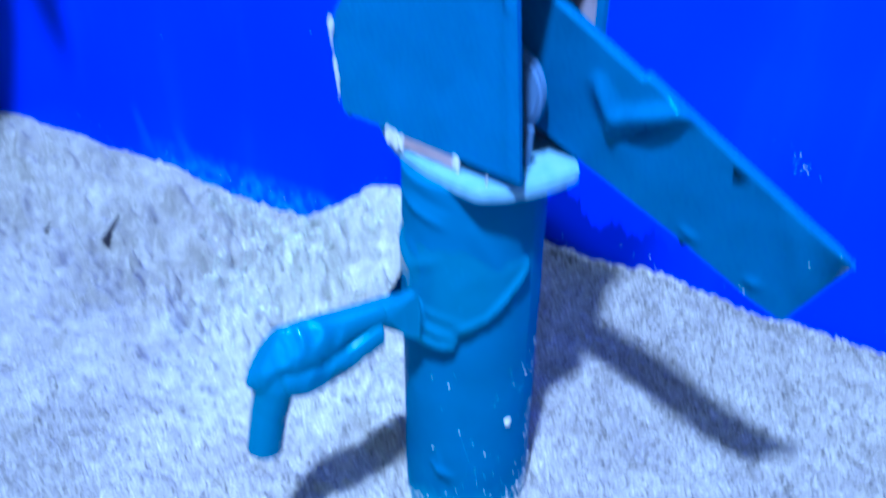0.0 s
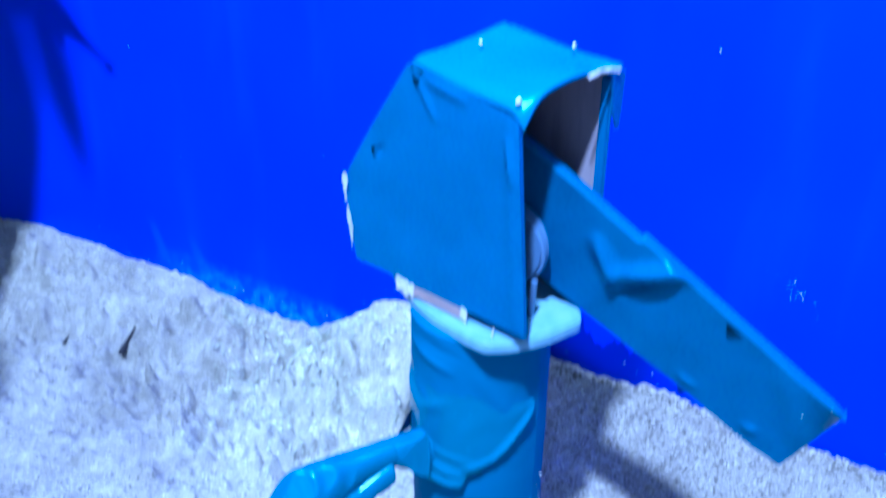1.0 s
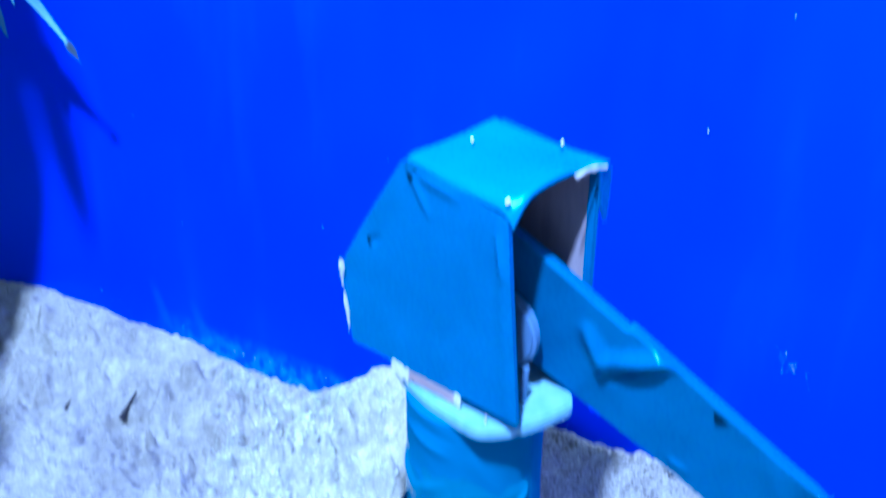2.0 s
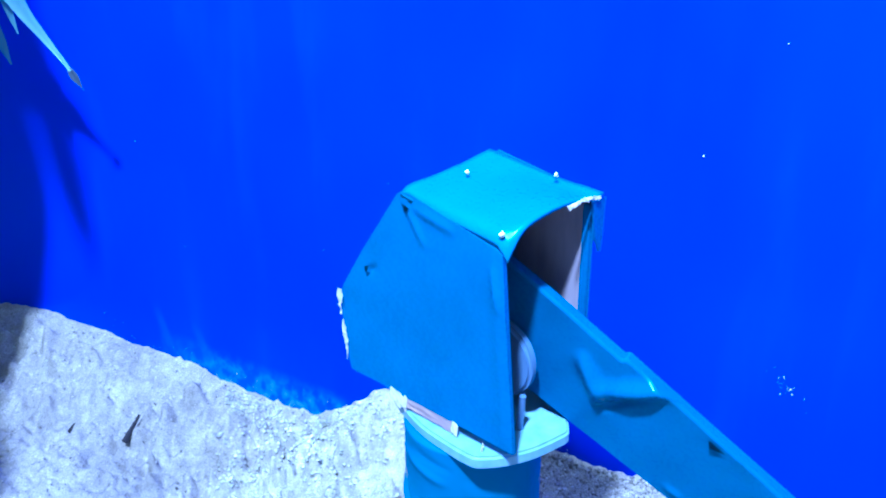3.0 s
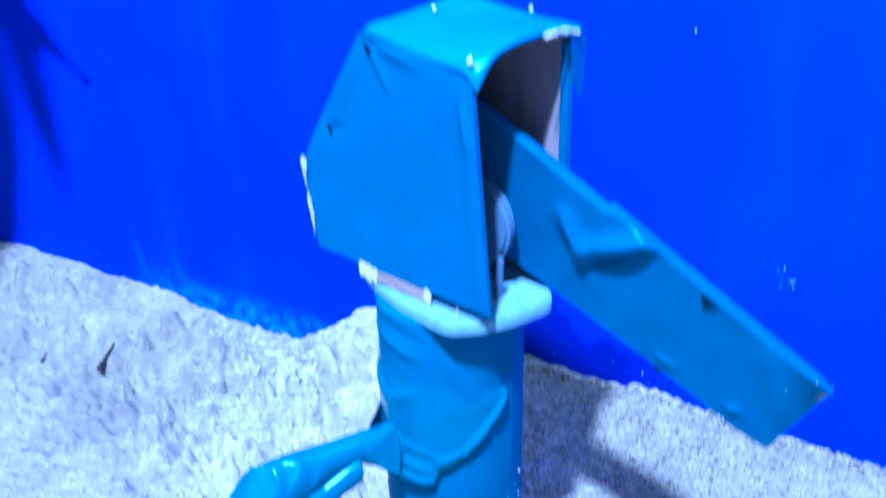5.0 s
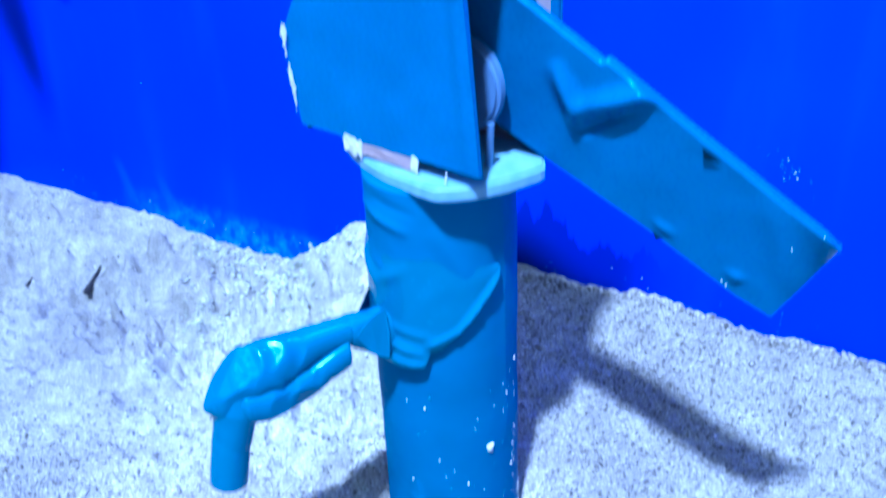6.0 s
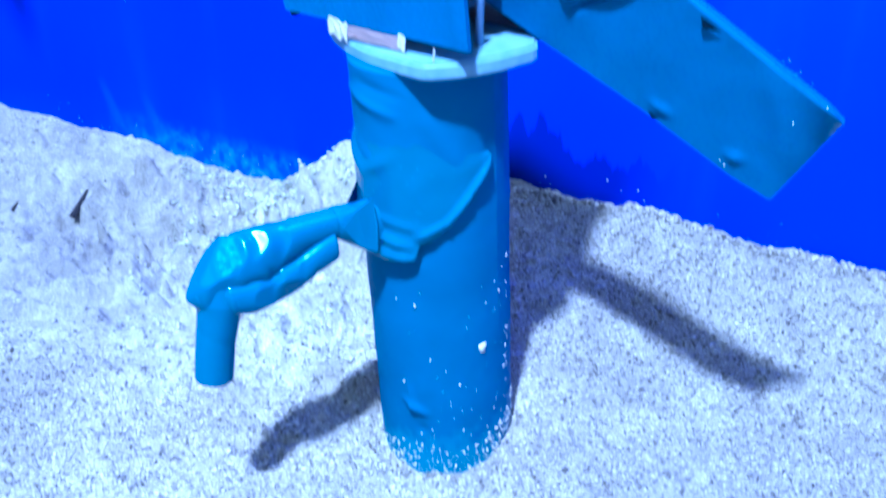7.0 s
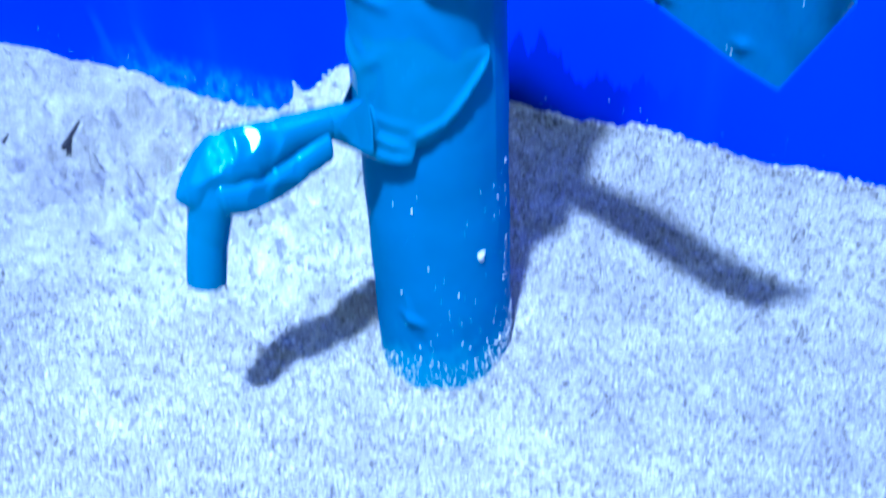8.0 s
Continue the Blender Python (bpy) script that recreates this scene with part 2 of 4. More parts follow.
def value_noise(x, y, scale, k=0):
    """Smooth value noise from -0.5 to 0.5."""
    u, v = np.asarray(x) * scale + 100.3, np.asarray(y) * scale + 57.7
    i, j = np.floor(u).astype(int), np.floor(v).astype(int)
    a, b = u - i, v - j
    a, b = a * a * (3 - 2 * a), b * b * (3 - 2 * b)
    g, n = LATTICES[k % 6], 256
    at = lambda p, q: g[p % n, q % n]
    return (at(i, j) * (1 - a) + at(i + 1, j) * a) * (1 - b) + (at(i, j + 1) * (1 - a) + at(i + 1, j + 1) * a) * b - 0.5


def smooth01(a):
    a = np.clip(a, 0, 1)
    return a * a * (3 - 2 * a)


# ---- sand ----
FOOT_X = np.array([-3.0, -0.34, -0.275, -0.23, -0.19, -0.146, -0.106, -0.080, -0.055, -0.035, 0.0, 0.05, 0.0865, 0.112, 0.148, 0.182, 0.21, 0.30, 3.0])
FOOT_Z = np.array([0.0300, 0.0410, 0.0500, 0.0470, 0.0410, 0.0360, 0.0330, 0.0300, 0.0420, 0.0550, 0.0620, 0.0505, 0.0480, 0.0426, 0.0380, 0.0338, 0.0310, 0.0270, 0.0200])


def wall_gap(x, y):
    """How far a place lies in front of the wall."""
    return (x - WALL_P.x) * WALL_N.x + (y - WALL_P.y) * WALL_N.y


def sand_height(x, y, fine=True):
    x, y = np.asarray(x, float), np.asarray(y, float)
    gap = wall_gap(x, y)
    fx = x - WALL_N.x * gap                       # nearest place on the wall
    bank = np.interp(fx, FOOT_X, FOOT_Z)
    # a low terrace behind the pump, and a steeper bank against the wall
    terrace = np.interp(x, [-0.30, -0.15, -0.07, -0.045, -0.02, 0.05, 0.08, 0.11, 0.15, 0.20], [0.014, 0.013, 0.010, 0.012, 0.021, 0.026, 0.025, 0.019, 0.011, 0.007])
    start = np.interp(x, [-0.30, -0.07, -0.03, 0.05, 0.10, 0.20], [0.30, 0.29, 0.280, 0.280, 0.272, 0.265])
    length = np.interp(x, [-0.30, -0.07, -0.02, 0.06, 0.12], [0.12, 0.09, 0.054, 0.072, 0.090])
    h = terrace * smooth01((y - start) / length)
    h = h + (0.0055 + 0.0045 * smooth01((-0.015 - x) / 0.05)) * (1 - smooth01((y - 0.33) / 0.08))
    near = smooth01(1 - gap / 0.075)
    h = h + (bank - h) * near
    h = np.where(gap < 0, bank, h)
    r = np.hypot(x - AXIS.x, y - AXIS.y)
    side = smooth01((x - AXIS.x - 0.004) / 0.022)
    h = h - 0.0048 * np.exp(-((r - 0.022) / 0.012) ** 2) * (1 - side) * smooth01((AXIS.y + 0.01 - y) / 0.02) + 0.0030 * np.exp(-((r - 0.031) / 0.006) ** 2) * side
    h = h + 0.010 * value_noise(x, y, 14, 0) * smooth01((r - 0.03) / 0.08) + 0.0035 * value_noise(x, y, 45, 1) * smooth01((r - 0.02) / 0.05)
    # crumbly on the bank beside the pump, smoother in front
    rough = 0.16 + (0.35 + 0.65 * smooth01((gap - 0.004) / 0.02)) * 1.4 * np.exp(-((fx + 0.06) / 0.09) ** 2 - ((gap - 0.05) / 0.06) ** 2) + 0.90 * smooth01(gap / 0.02) * smooth01(1 - gap / 0.24) * smooth01((0.02 - x) / 0.06)
    if fine:
        lumps = 0.0120 * np.maximum(0, value_noise(x, y, 85, 2) - 0.08) + 0.0080 * np.maximum(0, value_noise(x, y, 190, 5) - 0.05)
        h = h + 1.35 * rough * (1.2 * lumps - 0.0010 + 0.0040 * value_noise(x, y, 120, 3) + 0.0045 * value_noise(x, y, 260, 0) + 0.0020 * value_noise(x, y, 480, 1)) + 0.0008 * value_noise(x, y, 620, 4)
        h = h + (0.0022 * value_noise(x, y, 150, 1) + 0.0034 * value_noise(x, y, 420, 2)) * np.exp(-(gap / 0.012) ** 2) * smooth01((x + 0.01) / 0.03)
    h = h * (1 - smooth01((np.hypot(x, y - 0.35) - 0.50) / 0.60))        # level ground farther off
    return h


def build_sand():
    mid_x, mid_y = np.arange(-0.36, 0.30, 0.0016), np.arange(0.14, 0.66, 0.0016)
    far = np.array([0.02, 0.06, 0.15, 0.3, 0.6, 1.2, 2.5, 6.0, 15.0, 40.0, 120.0])
    xs = np.concatenate([mid_x[0] - far[::-1], mid_x, mid_x[-1] + far])
    ys = np.concatenate([mid_y[0] - far[::-1], mid_y, mid_y[-1] + far])
    gx, gy = np.meshgrid(xs, ys)
    gz = sand_height(gx, gy)
    n, m = len(xs), len(ys)
    v = np.stack([gx.ravel(), gy.ravel(), gz.ravel()], 1)
    a = (np.arange(m - 1)[:, None] * n + np.arange(n - 1)[None, :]).ravel()
    f = np.stack([a, a + 1, a + n + 1, a + n], 1)
    ob = raw("ground", v.tolist(), f.tolist(), SAND, smooth=True)
    return tagged(ob, "pale grey coarse sand heaped against a blue wall", "sand", kind="structure")


build_sand()


def grains(name, centre, radius, label, rs, mat=GRAIN, tall=1.0):
    """Many small uneven grains in one mesh."""
    k = len(centre)
    octa = np.array([(1, 0, 0), (-1, 0, 0), (0, 1, 0), (0, -1, 0), (0, 0, 1), (0, 0, -1)], float)
    tri = np.array([(0, 2, 4), (2, 1, 4), (1, 3, 4), (3, 0, 4), (2, 0, 5), (1, 2, 5), (3, 1, 5), (0, 3, 5)])
    q = rs.normal(size=(k, 4))
    q /= np.linalg.norm(q, axis=1)[:, None]
    w, x, y, z = q.T
    rot = np.stack([1 - 2 * (y * y + z * z), 2 * (x * y - z * w), 2 * (x * z + y * w), 2 * (x * y + z * w), 1 - 2 * (x * x + z * z), 2 * (y * z - x * w),
                    2 * (x * z - y * w), 2 * (y * z + x * w), 1 - 2 * (x * x + y * y)], 1).reshape(k, 3, 3)
    shape = octa[None] * rs.uniform(0.55, 1.45, (k, 6, 1)) * np.asarray(radius)[:, None, None]
    v = np.einsum("kij,kvj->kvi", rot, shape) * np.array((1, 1, tall)) + np.asarray(centre)[:, None, :]
    f = tri[None] + 6 * np.arange(k)[:, None, None]
    me = bpy.data.meshes.new(name)
    me.vertices.add(k * 6)
    me.vertices.foreach_set("co", v.ravel())
    me.loops.add(k * 24)
    me.loops.foreach_set("vertex_index", f.ravel().astype(np.int32))
    me.polygons.add(k * 8)
    me.polygons.foreach_set("loop_start", np.arange(0, k * 24, 3, dtype=np.int32))
    me.materials.append(mat)
    me.update(calc_edges=True)
    ob = new(name, me)
    return tagged(ob, label, "sand grains", kind="stuff")


def scatter_sand():
    rs = np.random.RandomState(11)
    k = 240000
    x, y = rs.uniform(-0.32, 0.25, k), 0.17 + 0.45 * rs.rand(k) ** 1.15
    r = np.hypot(x - AXIS.x, y - AXIS.y)
    # loose grains lie thick in front and thin out towards the crusted bank
    thick = 0.10 + 0.90 * smooth01((0.385 + 0.10 * np.clip(x, -0.05, 0.2) - y) / 0.10 + 1.2 * smooth01((x - 0.015) / 0.04) + 0.25 * value_noise(x, y, 40, 2))
    keep = (wall_gap(x, y) > 0.0008) & (r > RAD + 0.0004) & (rs.rand(k) < thick)
    x, y = x[keep], y[keep]
    size = 0.00038 + 0.00060 * rs.rand(len(x)) ** 2.4
    big = rs.rand(len(x)) < 0.003
    size[big] *= 1.9
    z = sand_height(x, y) + size * 0.25
    grains("sand_grains", np.stack([x, y, z], 1), size, "loose coarse grey and white sand grains", rs=rs)
    # dry clods on the bank beside the pump and along the wall, paled for lamplight
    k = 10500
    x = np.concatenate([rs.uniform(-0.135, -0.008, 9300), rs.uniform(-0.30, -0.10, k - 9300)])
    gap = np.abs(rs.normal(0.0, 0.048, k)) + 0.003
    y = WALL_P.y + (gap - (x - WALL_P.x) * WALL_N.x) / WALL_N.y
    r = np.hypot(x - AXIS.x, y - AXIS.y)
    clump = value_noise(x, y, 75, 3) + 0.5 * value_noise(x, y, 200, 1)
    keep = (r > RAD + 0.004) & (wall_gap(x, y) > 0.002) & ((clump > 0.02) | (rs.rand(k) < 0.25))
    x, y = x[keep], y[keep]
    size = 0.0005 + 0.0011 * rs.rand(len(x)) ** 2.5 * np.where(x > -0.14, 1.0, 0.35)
    grains("sand_clods", np.stack([x, y, sand_height(x, y) + size * 0.15], 1), size, "small dry clods of sand, paled for the lamplit bank", rs, CLOD, 0.55)
    # coarse grains heaped along the wall's foot
    k = 1500
    u, gap = rs.uniform(-0.10, 0.22, k), 0.0012 + 0.004 * rs.rand(k) ** 1.5
    x, y = WALL_P.x + WALL_U.x * u + WALL_N.x * gap, WALL_P.y + WALL_U.y * u + WALL_N.y * gap
    size = 0.0006 + 0.0009 * rs.rand(k) ** 2
    grains("edge_grains", np.stack([x, y, sand_height(x, y) + size * 0.4], 1), size, "coarse pale grains of sand along the foot of the wall", rs, GRAIN)
    # clods round the pump's foot
    k = 90
    a, r = np.radians(rs.uniform(-190, 10, k)), RAD + 0.0008 + 0.007 * rs.rand(k)
    x, y = AXIS.x + r * np.cos(a), AXIS.y + r * np.sin(a)
    size = 0.0005 + 0.0010 * rs.rand(k) ** 3
    grains("foot_clods", np.stack([x, y, sand_height(x, y) + size * 0.3], 1), size, "pale clods of sand round the foot of the pump", rs, GRAIN)


scatter_sand()


# ---- the blue wall ----
def build_wall():
    us, hs = np.linspace(-1.6, 1.4, 121), np.linspace(-0.1, 1.1, 41)
    verts, faces = [], []
    for side, back in ((0, 0.0), (1, 0.018)):
        for h in hs:
            for u in us:
                ripple = 0.0 if side else 0.0012 * float(value_noise(u, h * 0.4, 9, 2))
                verts.append((u, back + LEAN_BACK * h + ripple, h))
    n, m = len(us), len(hs)
    k = n * m
    for j in range(m - 1):
        for i in range(n - 1):
            a = j * n + i
            faces.append((a, a + 1, a + n + 1, a + n))
            faces.append((k + a, k + a + n, k + a + n + 1, k + a + 1))
    for i in range(n - 1):
        for j, flip in ((0, True), (m - 1, False)):
            a = j * n + i
            quad = (a, a + 1, k + a + 1, k + a)
            faces.append(quad[::-1] if not flip else quad)
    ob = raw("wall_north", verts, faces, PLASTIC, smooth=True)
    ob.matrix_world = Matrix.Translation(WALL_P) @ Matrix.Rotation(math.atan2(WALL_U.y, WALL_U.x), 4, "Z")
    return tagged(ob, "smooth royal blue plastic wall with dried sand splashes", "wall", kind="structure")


build_wall()


# ---- the hand pump ----
PUMP = new("hand_pump")
PUMP.location = AXIS
tagged(PUMP, "small model hand pump wrapped in glossy teal tape, standing in sand", "hand pump")
bpy.context.view_layer.update()


def under_pump(ob):
    """Meshes are written in world places; the pump's empty stands at its base."""
    ob.matrix_parent_inverse = Matrix.Translation(-AXIS)
    return ob


def ridge(p, q, a, b, width, height):
    """A straight soft ridge from a to b in a flat map: the height at (p, q)."""
    ax, ay, bx, by = *a, *b
    dx, dy = bx - ax, by - ay
    ll = dx * dx + dy * dy
    t = np.clip(((p - ax) * dx + (q - ay) * dy) / ll, 0, 1)
    d = np.hypot(p - ax - t * dx, q - ay - t * dy)
    fade = np.sin(np.pi * np.clip(0.08 + 0.84 * t, 0, 1)) ** 0.5
    return height * fade * np.exp(-(d / width) ** 2)


def build_pipe():
    na, nz, top, foot = 160, 150, 0.1545, -0.03
    ang, zz = np.meshgrid(np.linspace(-math.pi, math.pi, na, endpoint=False), np.linspace(foot, top, nz))
    arc = ang * RAD
    rad = np.full_like(arc, RAD)
    rad += 0.00035 * value_noise(arc, zz, 70, 1) + 0.00012 * value_noise(arc, zz, 260, 2)
    d = lambda a: math.radians(a) * RAD
    for a0, z0, a1, z1, w, h in (
            (-165, 0.146, -118, 0.141, 0.0016, 0.0011), (-150, 0.150, -112, 0.147, 0.0012, -0.0006),
            (-160, 0.128, -120, 0.122, 0.0030, 0.0006), (-124, 0.0335, -107, 0.0290, 0.0016, 0.0017), (-120, 0.040, -117, 0.030, 0.0012, 0.0010), (-112, 0.0225, -109, 0.0215, 0.0016, -0.0010),
            (-95, 0.140, -60, 0.118, 0.0030, 0.0005), (-40, 0.150, -38, 0.06, 0.0012, 0.0003)):
        rad += ridge(arc, zz, (d(a0), z0), (d(a1), z1), w, h)
    v = np.stack([AXIS.x + rad * np.cos(ang), AXIS.y + rad * np.sin(ang), zz], -1).reshape(-1, 3).tolist()
    f = [(j * na + i, j * na + (i + 1) % na, (j + 1) * na + (i + 1) % na, (j + 1) * na + i) for j in range(nz - 1) for i in range(na)]
    f.append(tuple(range((nz - 1) * na, nz * na)))
    f.append(tuple(range(na))[::-1])
    return under_pump(raw("pipe", v, f, PIPE_TAPE, PUMP, smooth=True))


build_pipe()


def build_wrap():
    """The second layer of tape that holds the spout, with a puckered lower edge."""
    A = [-200, -172, -159, -147, -134, -118, -105, -101, -92, -82, -67, -52, -47]
    LOW = [0.100, 0.094, 0.0905, 0.0925, 0.0902, 0.0900, 0.0908, 0.0965, 0.0975, 0.1005, 0.1085, 0.1180, 0.1230]
    HIGH = [0.132, 0.132, 0.131, 0.131, 0.130, 0.130, 0.1295, 0.1293, 0.129, 0.128, 0.127, 0.125, 0.1240]
    na, nz = 150, 34
    a = np.linspace(A[0], A[-1], na)
    lo, hi = np.interp(a, A, LOW), np.interp(a, A, HIGH)
    verts = []
    d = lambda q: math.radians(q) * RAD
    for shell in (0, 1):
        for j in range(nz):
            t = j / (nz - 1)
            z = lo + (hi - lo) * t
            arc = np.radians(a) * RAD
            lift = 0.0007 + (0.0006 + 0.0026 * np.exp(-((a + 124) / 24) ** 2)) * (1 - t) ** 3 + 0.0004 * value_noise(arc, z, 160, 3)
            lift = lift * (1 - smooth01((t - 0.55) / 0.45)) - 0.0003 * smooth01((t - 0.6) / 0.4)
            for a0, z0, a1, z1, w, h in ((-104, 0.0985, -82, 0.1035, 0.0010, 0.0017), (-82, 0.1035, -67, 0.1110, 0.0010, 0.0019), (-67, 0.1110, -50, 0.1205, 0.0010, 0.0017),
                                         (-140, 0.0985, -106, 0.0955, 0.0012, 0.0016), (-138, 0.1040, -100, 0.1015, 0.0012, 0.0010), (-128, 0.0925, -108, 0.0915, 0.0010, 0.0014),
                                         (-146, 0.118, -120, 0.124, 0.0020, 0.0008), (-172, 0.125, -150, 0.117, 0.0025, 0.0012), (-90, 0.0985, -78, 0.1010, 0.0009, -0.0010)):
                lift = lift + ridge(arc, z, (d(a0), z0), (d(a1), z1), w, h)
            r = RAD + 0.0002 + lift - shell * 0.0007
            c, s = np.cos(np.radians(a)), np.sin(np.radians(a))
            verts += np.stack([AXIS.x + r * c, AXIS.y + r * s, z + 0.0032], 1).tolist()
    k = na * nz
    f = []
    for j in range(nz - 1):
        for i in range(na - 1):
            q = j * na + i
            f += [(q, q + 1, q + na + 1, q + na), (k + q, k + q + na, k + q + na + 1, k + q + 1)]
    f += [(i, k + i, k + i + 1, i + 1) for i in range(na - 1)]
    under_pump(raw("tape_wrap", verts, f, GLOSS, PUMP, smooth=True))
    # a loose tail of tape sticking out behind the spout
    bm = bmesh.new()
    rows = []
    for j in range(7):
        t = j / 6
        for i in range(5):
            k = i / 4
            reach = Vector((-0.0078, -0.0085, 0)).lerp(Vector((-0.0022, -0.0030, 0)), t ** 1.4)
            q = AXIS + Vector((-0.0234 + 0.003 * t, -0.0005, 0.1030 + 0.0150 * t)) + reach * k + Vector((0, 0.0010 * math.sin(3 * t + 2 * k), -0.003 * k * (1 - t)))
            rows.append(bm.verts.new(q))
    for j in range(6):
        for i in range(4):
            bm.faces.new((rows[j * 5 + i], rows[j * 5 + i + 1], rows[(j + 1) * 5 + i + 1], rows[(j + 1) * 5 + i]))
    bmesh.ops.solidify(bm, geom=bm.faces[:], thickness=0.0007)
    under_pump(part("tape_tail", bm, TAPE, PUMP, smooth=True))


build_wrap()


def tube_along(points, radii, sides=48, squash=(1.0, 1.0), folds=0, depth=0.0, seed=0, steps=14):
    """A swept tube through places with radii; folds: how many sharp creases of that depth cross it. Returns verts and faces, both ends closed."""
    rs = random.Random(seed)
    pts = [Vector(p) for p in points]
    path, rad = [], []
    for i in range(len(pts) - 1):
        p0, p1, p2, p3 = pts[max(i - 1, 0)], pts[i], pts[i + 1], pts[min(i + 2, len(pts) - 1)]
        for s in range(steps):
            t = s / steps
            path.append(0.5 * ((2 * p1) + (p2 - p0) * t + (2 * p0 - 5 * p1 + 4 * p2 - p3) * t * t + (3 * p1 - p0 - 3 * p2 + p3) * t ** 3))
            rad.append(radii[i] + (radii[i + 1] - radii[i]) * t)
    path.append(pts[-1])
    rad.append(radii[-1])
    n = len(path)
    along = np.concatenate([[0], np.cumsum([(b - a).length for a, b in zip(path, path[1:])])])
    mean = sum(rad) / n
    q, a = np.meshgrid(np.arange(sides) * 2 * math.pi / sides, along)
    lift = np.zeros_like(a)
    for _ in range(folds):
        a0, l0 = rs.uniform(0, 2 * math.pi), rs.uniform(0, along[-1])
        turn, length = rs.gauss(0, 0.9), rs.uniform(0.4, 1.0) * along[-1]
        h, w = depth * rs.uniform(0.4, 1.0) * rs.choice((1, 1, -1)), rs.uniform(0.0022, 0.0055)
        for wrap in (-2 * math.pi, 0, 2 * math.pi):
            x, y = (q + wrap - a0) * mean, a - l0
            across, down = x * math.cos(turn) - y * math.sin(turn), x * math.sin(turn) + y * math.cos(turn)
            lift += h * np.maximum(0, 1 - np.abs(across) / w) * np.maximum(0, 1 - np.abs(down) / length)
    verts = []
    for i, (p, r) in enumerate(zip(path, rad)):
        way = (path[min(i + 1, n - 1)] - path[max(i - 1, 0)]).normalized()
        side = way.cross(Vector((0.5, -0.86, 0.05))).normalized()
        face = side.cross(way).normalized()
        for k in range(sides):
            ang, rr = 2 * math.pi * k / sides, r + float(lift[i, k]) * min(1, r / mean)
            verts.append(p + side * (math.cos(ang) * rr * squash[0]) + face * (math.sin(ang) * rr * squash[1]))
    faces = [(i * sides + k, i * sides + (k + 1) % sides, (i + 1) * sides + (k + 1) % sides, (i + 1) * sides + k) for i in range(n - 1) for k in range(sides)]
    faces += [tuple(range(sides))[::-1], tuple(range((n - 1) * sides, n * sides))]
    return [tuple(v) for v in verts], faces


SPOUT = new("spout")
SPOUT.parent = PUMP
SPOUT.location = (0, 0, 0.0010)


SPOUT_D, SPOUT_N = Vector((-0.8676, -0.4973, 0)), Vector((0.4973, -0.8676, 0))     # out from the pipe, and to its front
SHINE = Vector((0.068, -0.691, 0.720))


def sleeve(stations, front=0.0, sides=72, rows=130, blunt=2.3):
    """A flattened sleeve along the spout: stations of (out, height, half height, half depth)."""
    st = np.array(stations)
    out = np.linspace(st[0, 0], st[-1, 0], rows)
    kern = np.array([1, 2, 3, 2, 1]) / 9.0
    fit = [np.interp(out, st[:, 0], st[:, k]) for k in (1, 2, 3)]
    fit = [np.concatenate([f[:2], np.convolve(f, kern, "valid"), f[-2:]]) for f in fit]
    ang = np.arange(sides) * 2 * math.pi / sides
    c, q = np.cos(ang), np.sin(ang)
    c, q = np.sign(c) * np.abs(c) ** (2 / blunt), np.sign(q) * np.abs(q) ** (2 / blunt)
    grid = np.zeros((rows, sides, 3))
    for i in range(rows):
        base = np.array(AXIS + SPOUT_D * float(out[i]) + SPOUT_N * (0.0034 + front))
        grid[i] = base + np.outer(c * fit[2][i], np.array(SPOUT_N)) + np.outer(fit[0][i] + q * fit[1][i], np.array((0, 0, 1)))
    return out, grid


def crumple(out, grid, seed, count, depth, flats=()):
    """Presses flat facets into a sleeve, as stiff tape creases."""
    rs = random.Random(seed)
    flat = [(a, n, r, d) for a, n, r, d in flats]
    for _ in range(count):
        t = rs.uniform(0, 2 * math.pi)
        n = SPOUT_N * math.cos(t) + Vector((0, 0, math.sin(t))) + SPOUT_D * rs.gauss(0, 0.28)
        flat.insert(0, (rs.uniform(out[0], out[-1]), n, rs.uniform(0.004, 0.010), depth * rs.uniform(0.4, 1.0)))
    for a, n, reach, d in flat:
        n = np.array(Vector(n).normalized())
        near = np.abs(out - a)
        high = grid[near < reach * 0.5] @ n if (near < reach * 0.5).any() else grid[[int(np.argmin(near))]] @ n
        over = np.maximum(0, grid @ n - (high.max() - d))
        fade = (1 - smooth01((near / reach - 0.40) / 0.45))[:, None]
        grid -= (over * fade)[:, :, None] * n
    return grid


def spout_part(name, grid):
    m, n, _ = grid.shape
    f = [(i * n + k, i * n + (k + 1) % n, (i + 1) * n + (k + 1) % n, (i + 1) * n + k) for i in range(m - 1) for k in range(n)]
    f += [tuple(range(n))[::-1], tuple(range((m - 1) * n, m * n))]
    ob = raw(name, grid.reshape(-1, 3).tolist(), f, GLOSS, SPOUT, "", True)
    ob.data.polygons.foreach_set("use_smooth", [True] * (len(f) - 2) + [False] * 2)
    ob.matrix_parent_inverse = Matrix.Translation(-AXIS)
    return ob


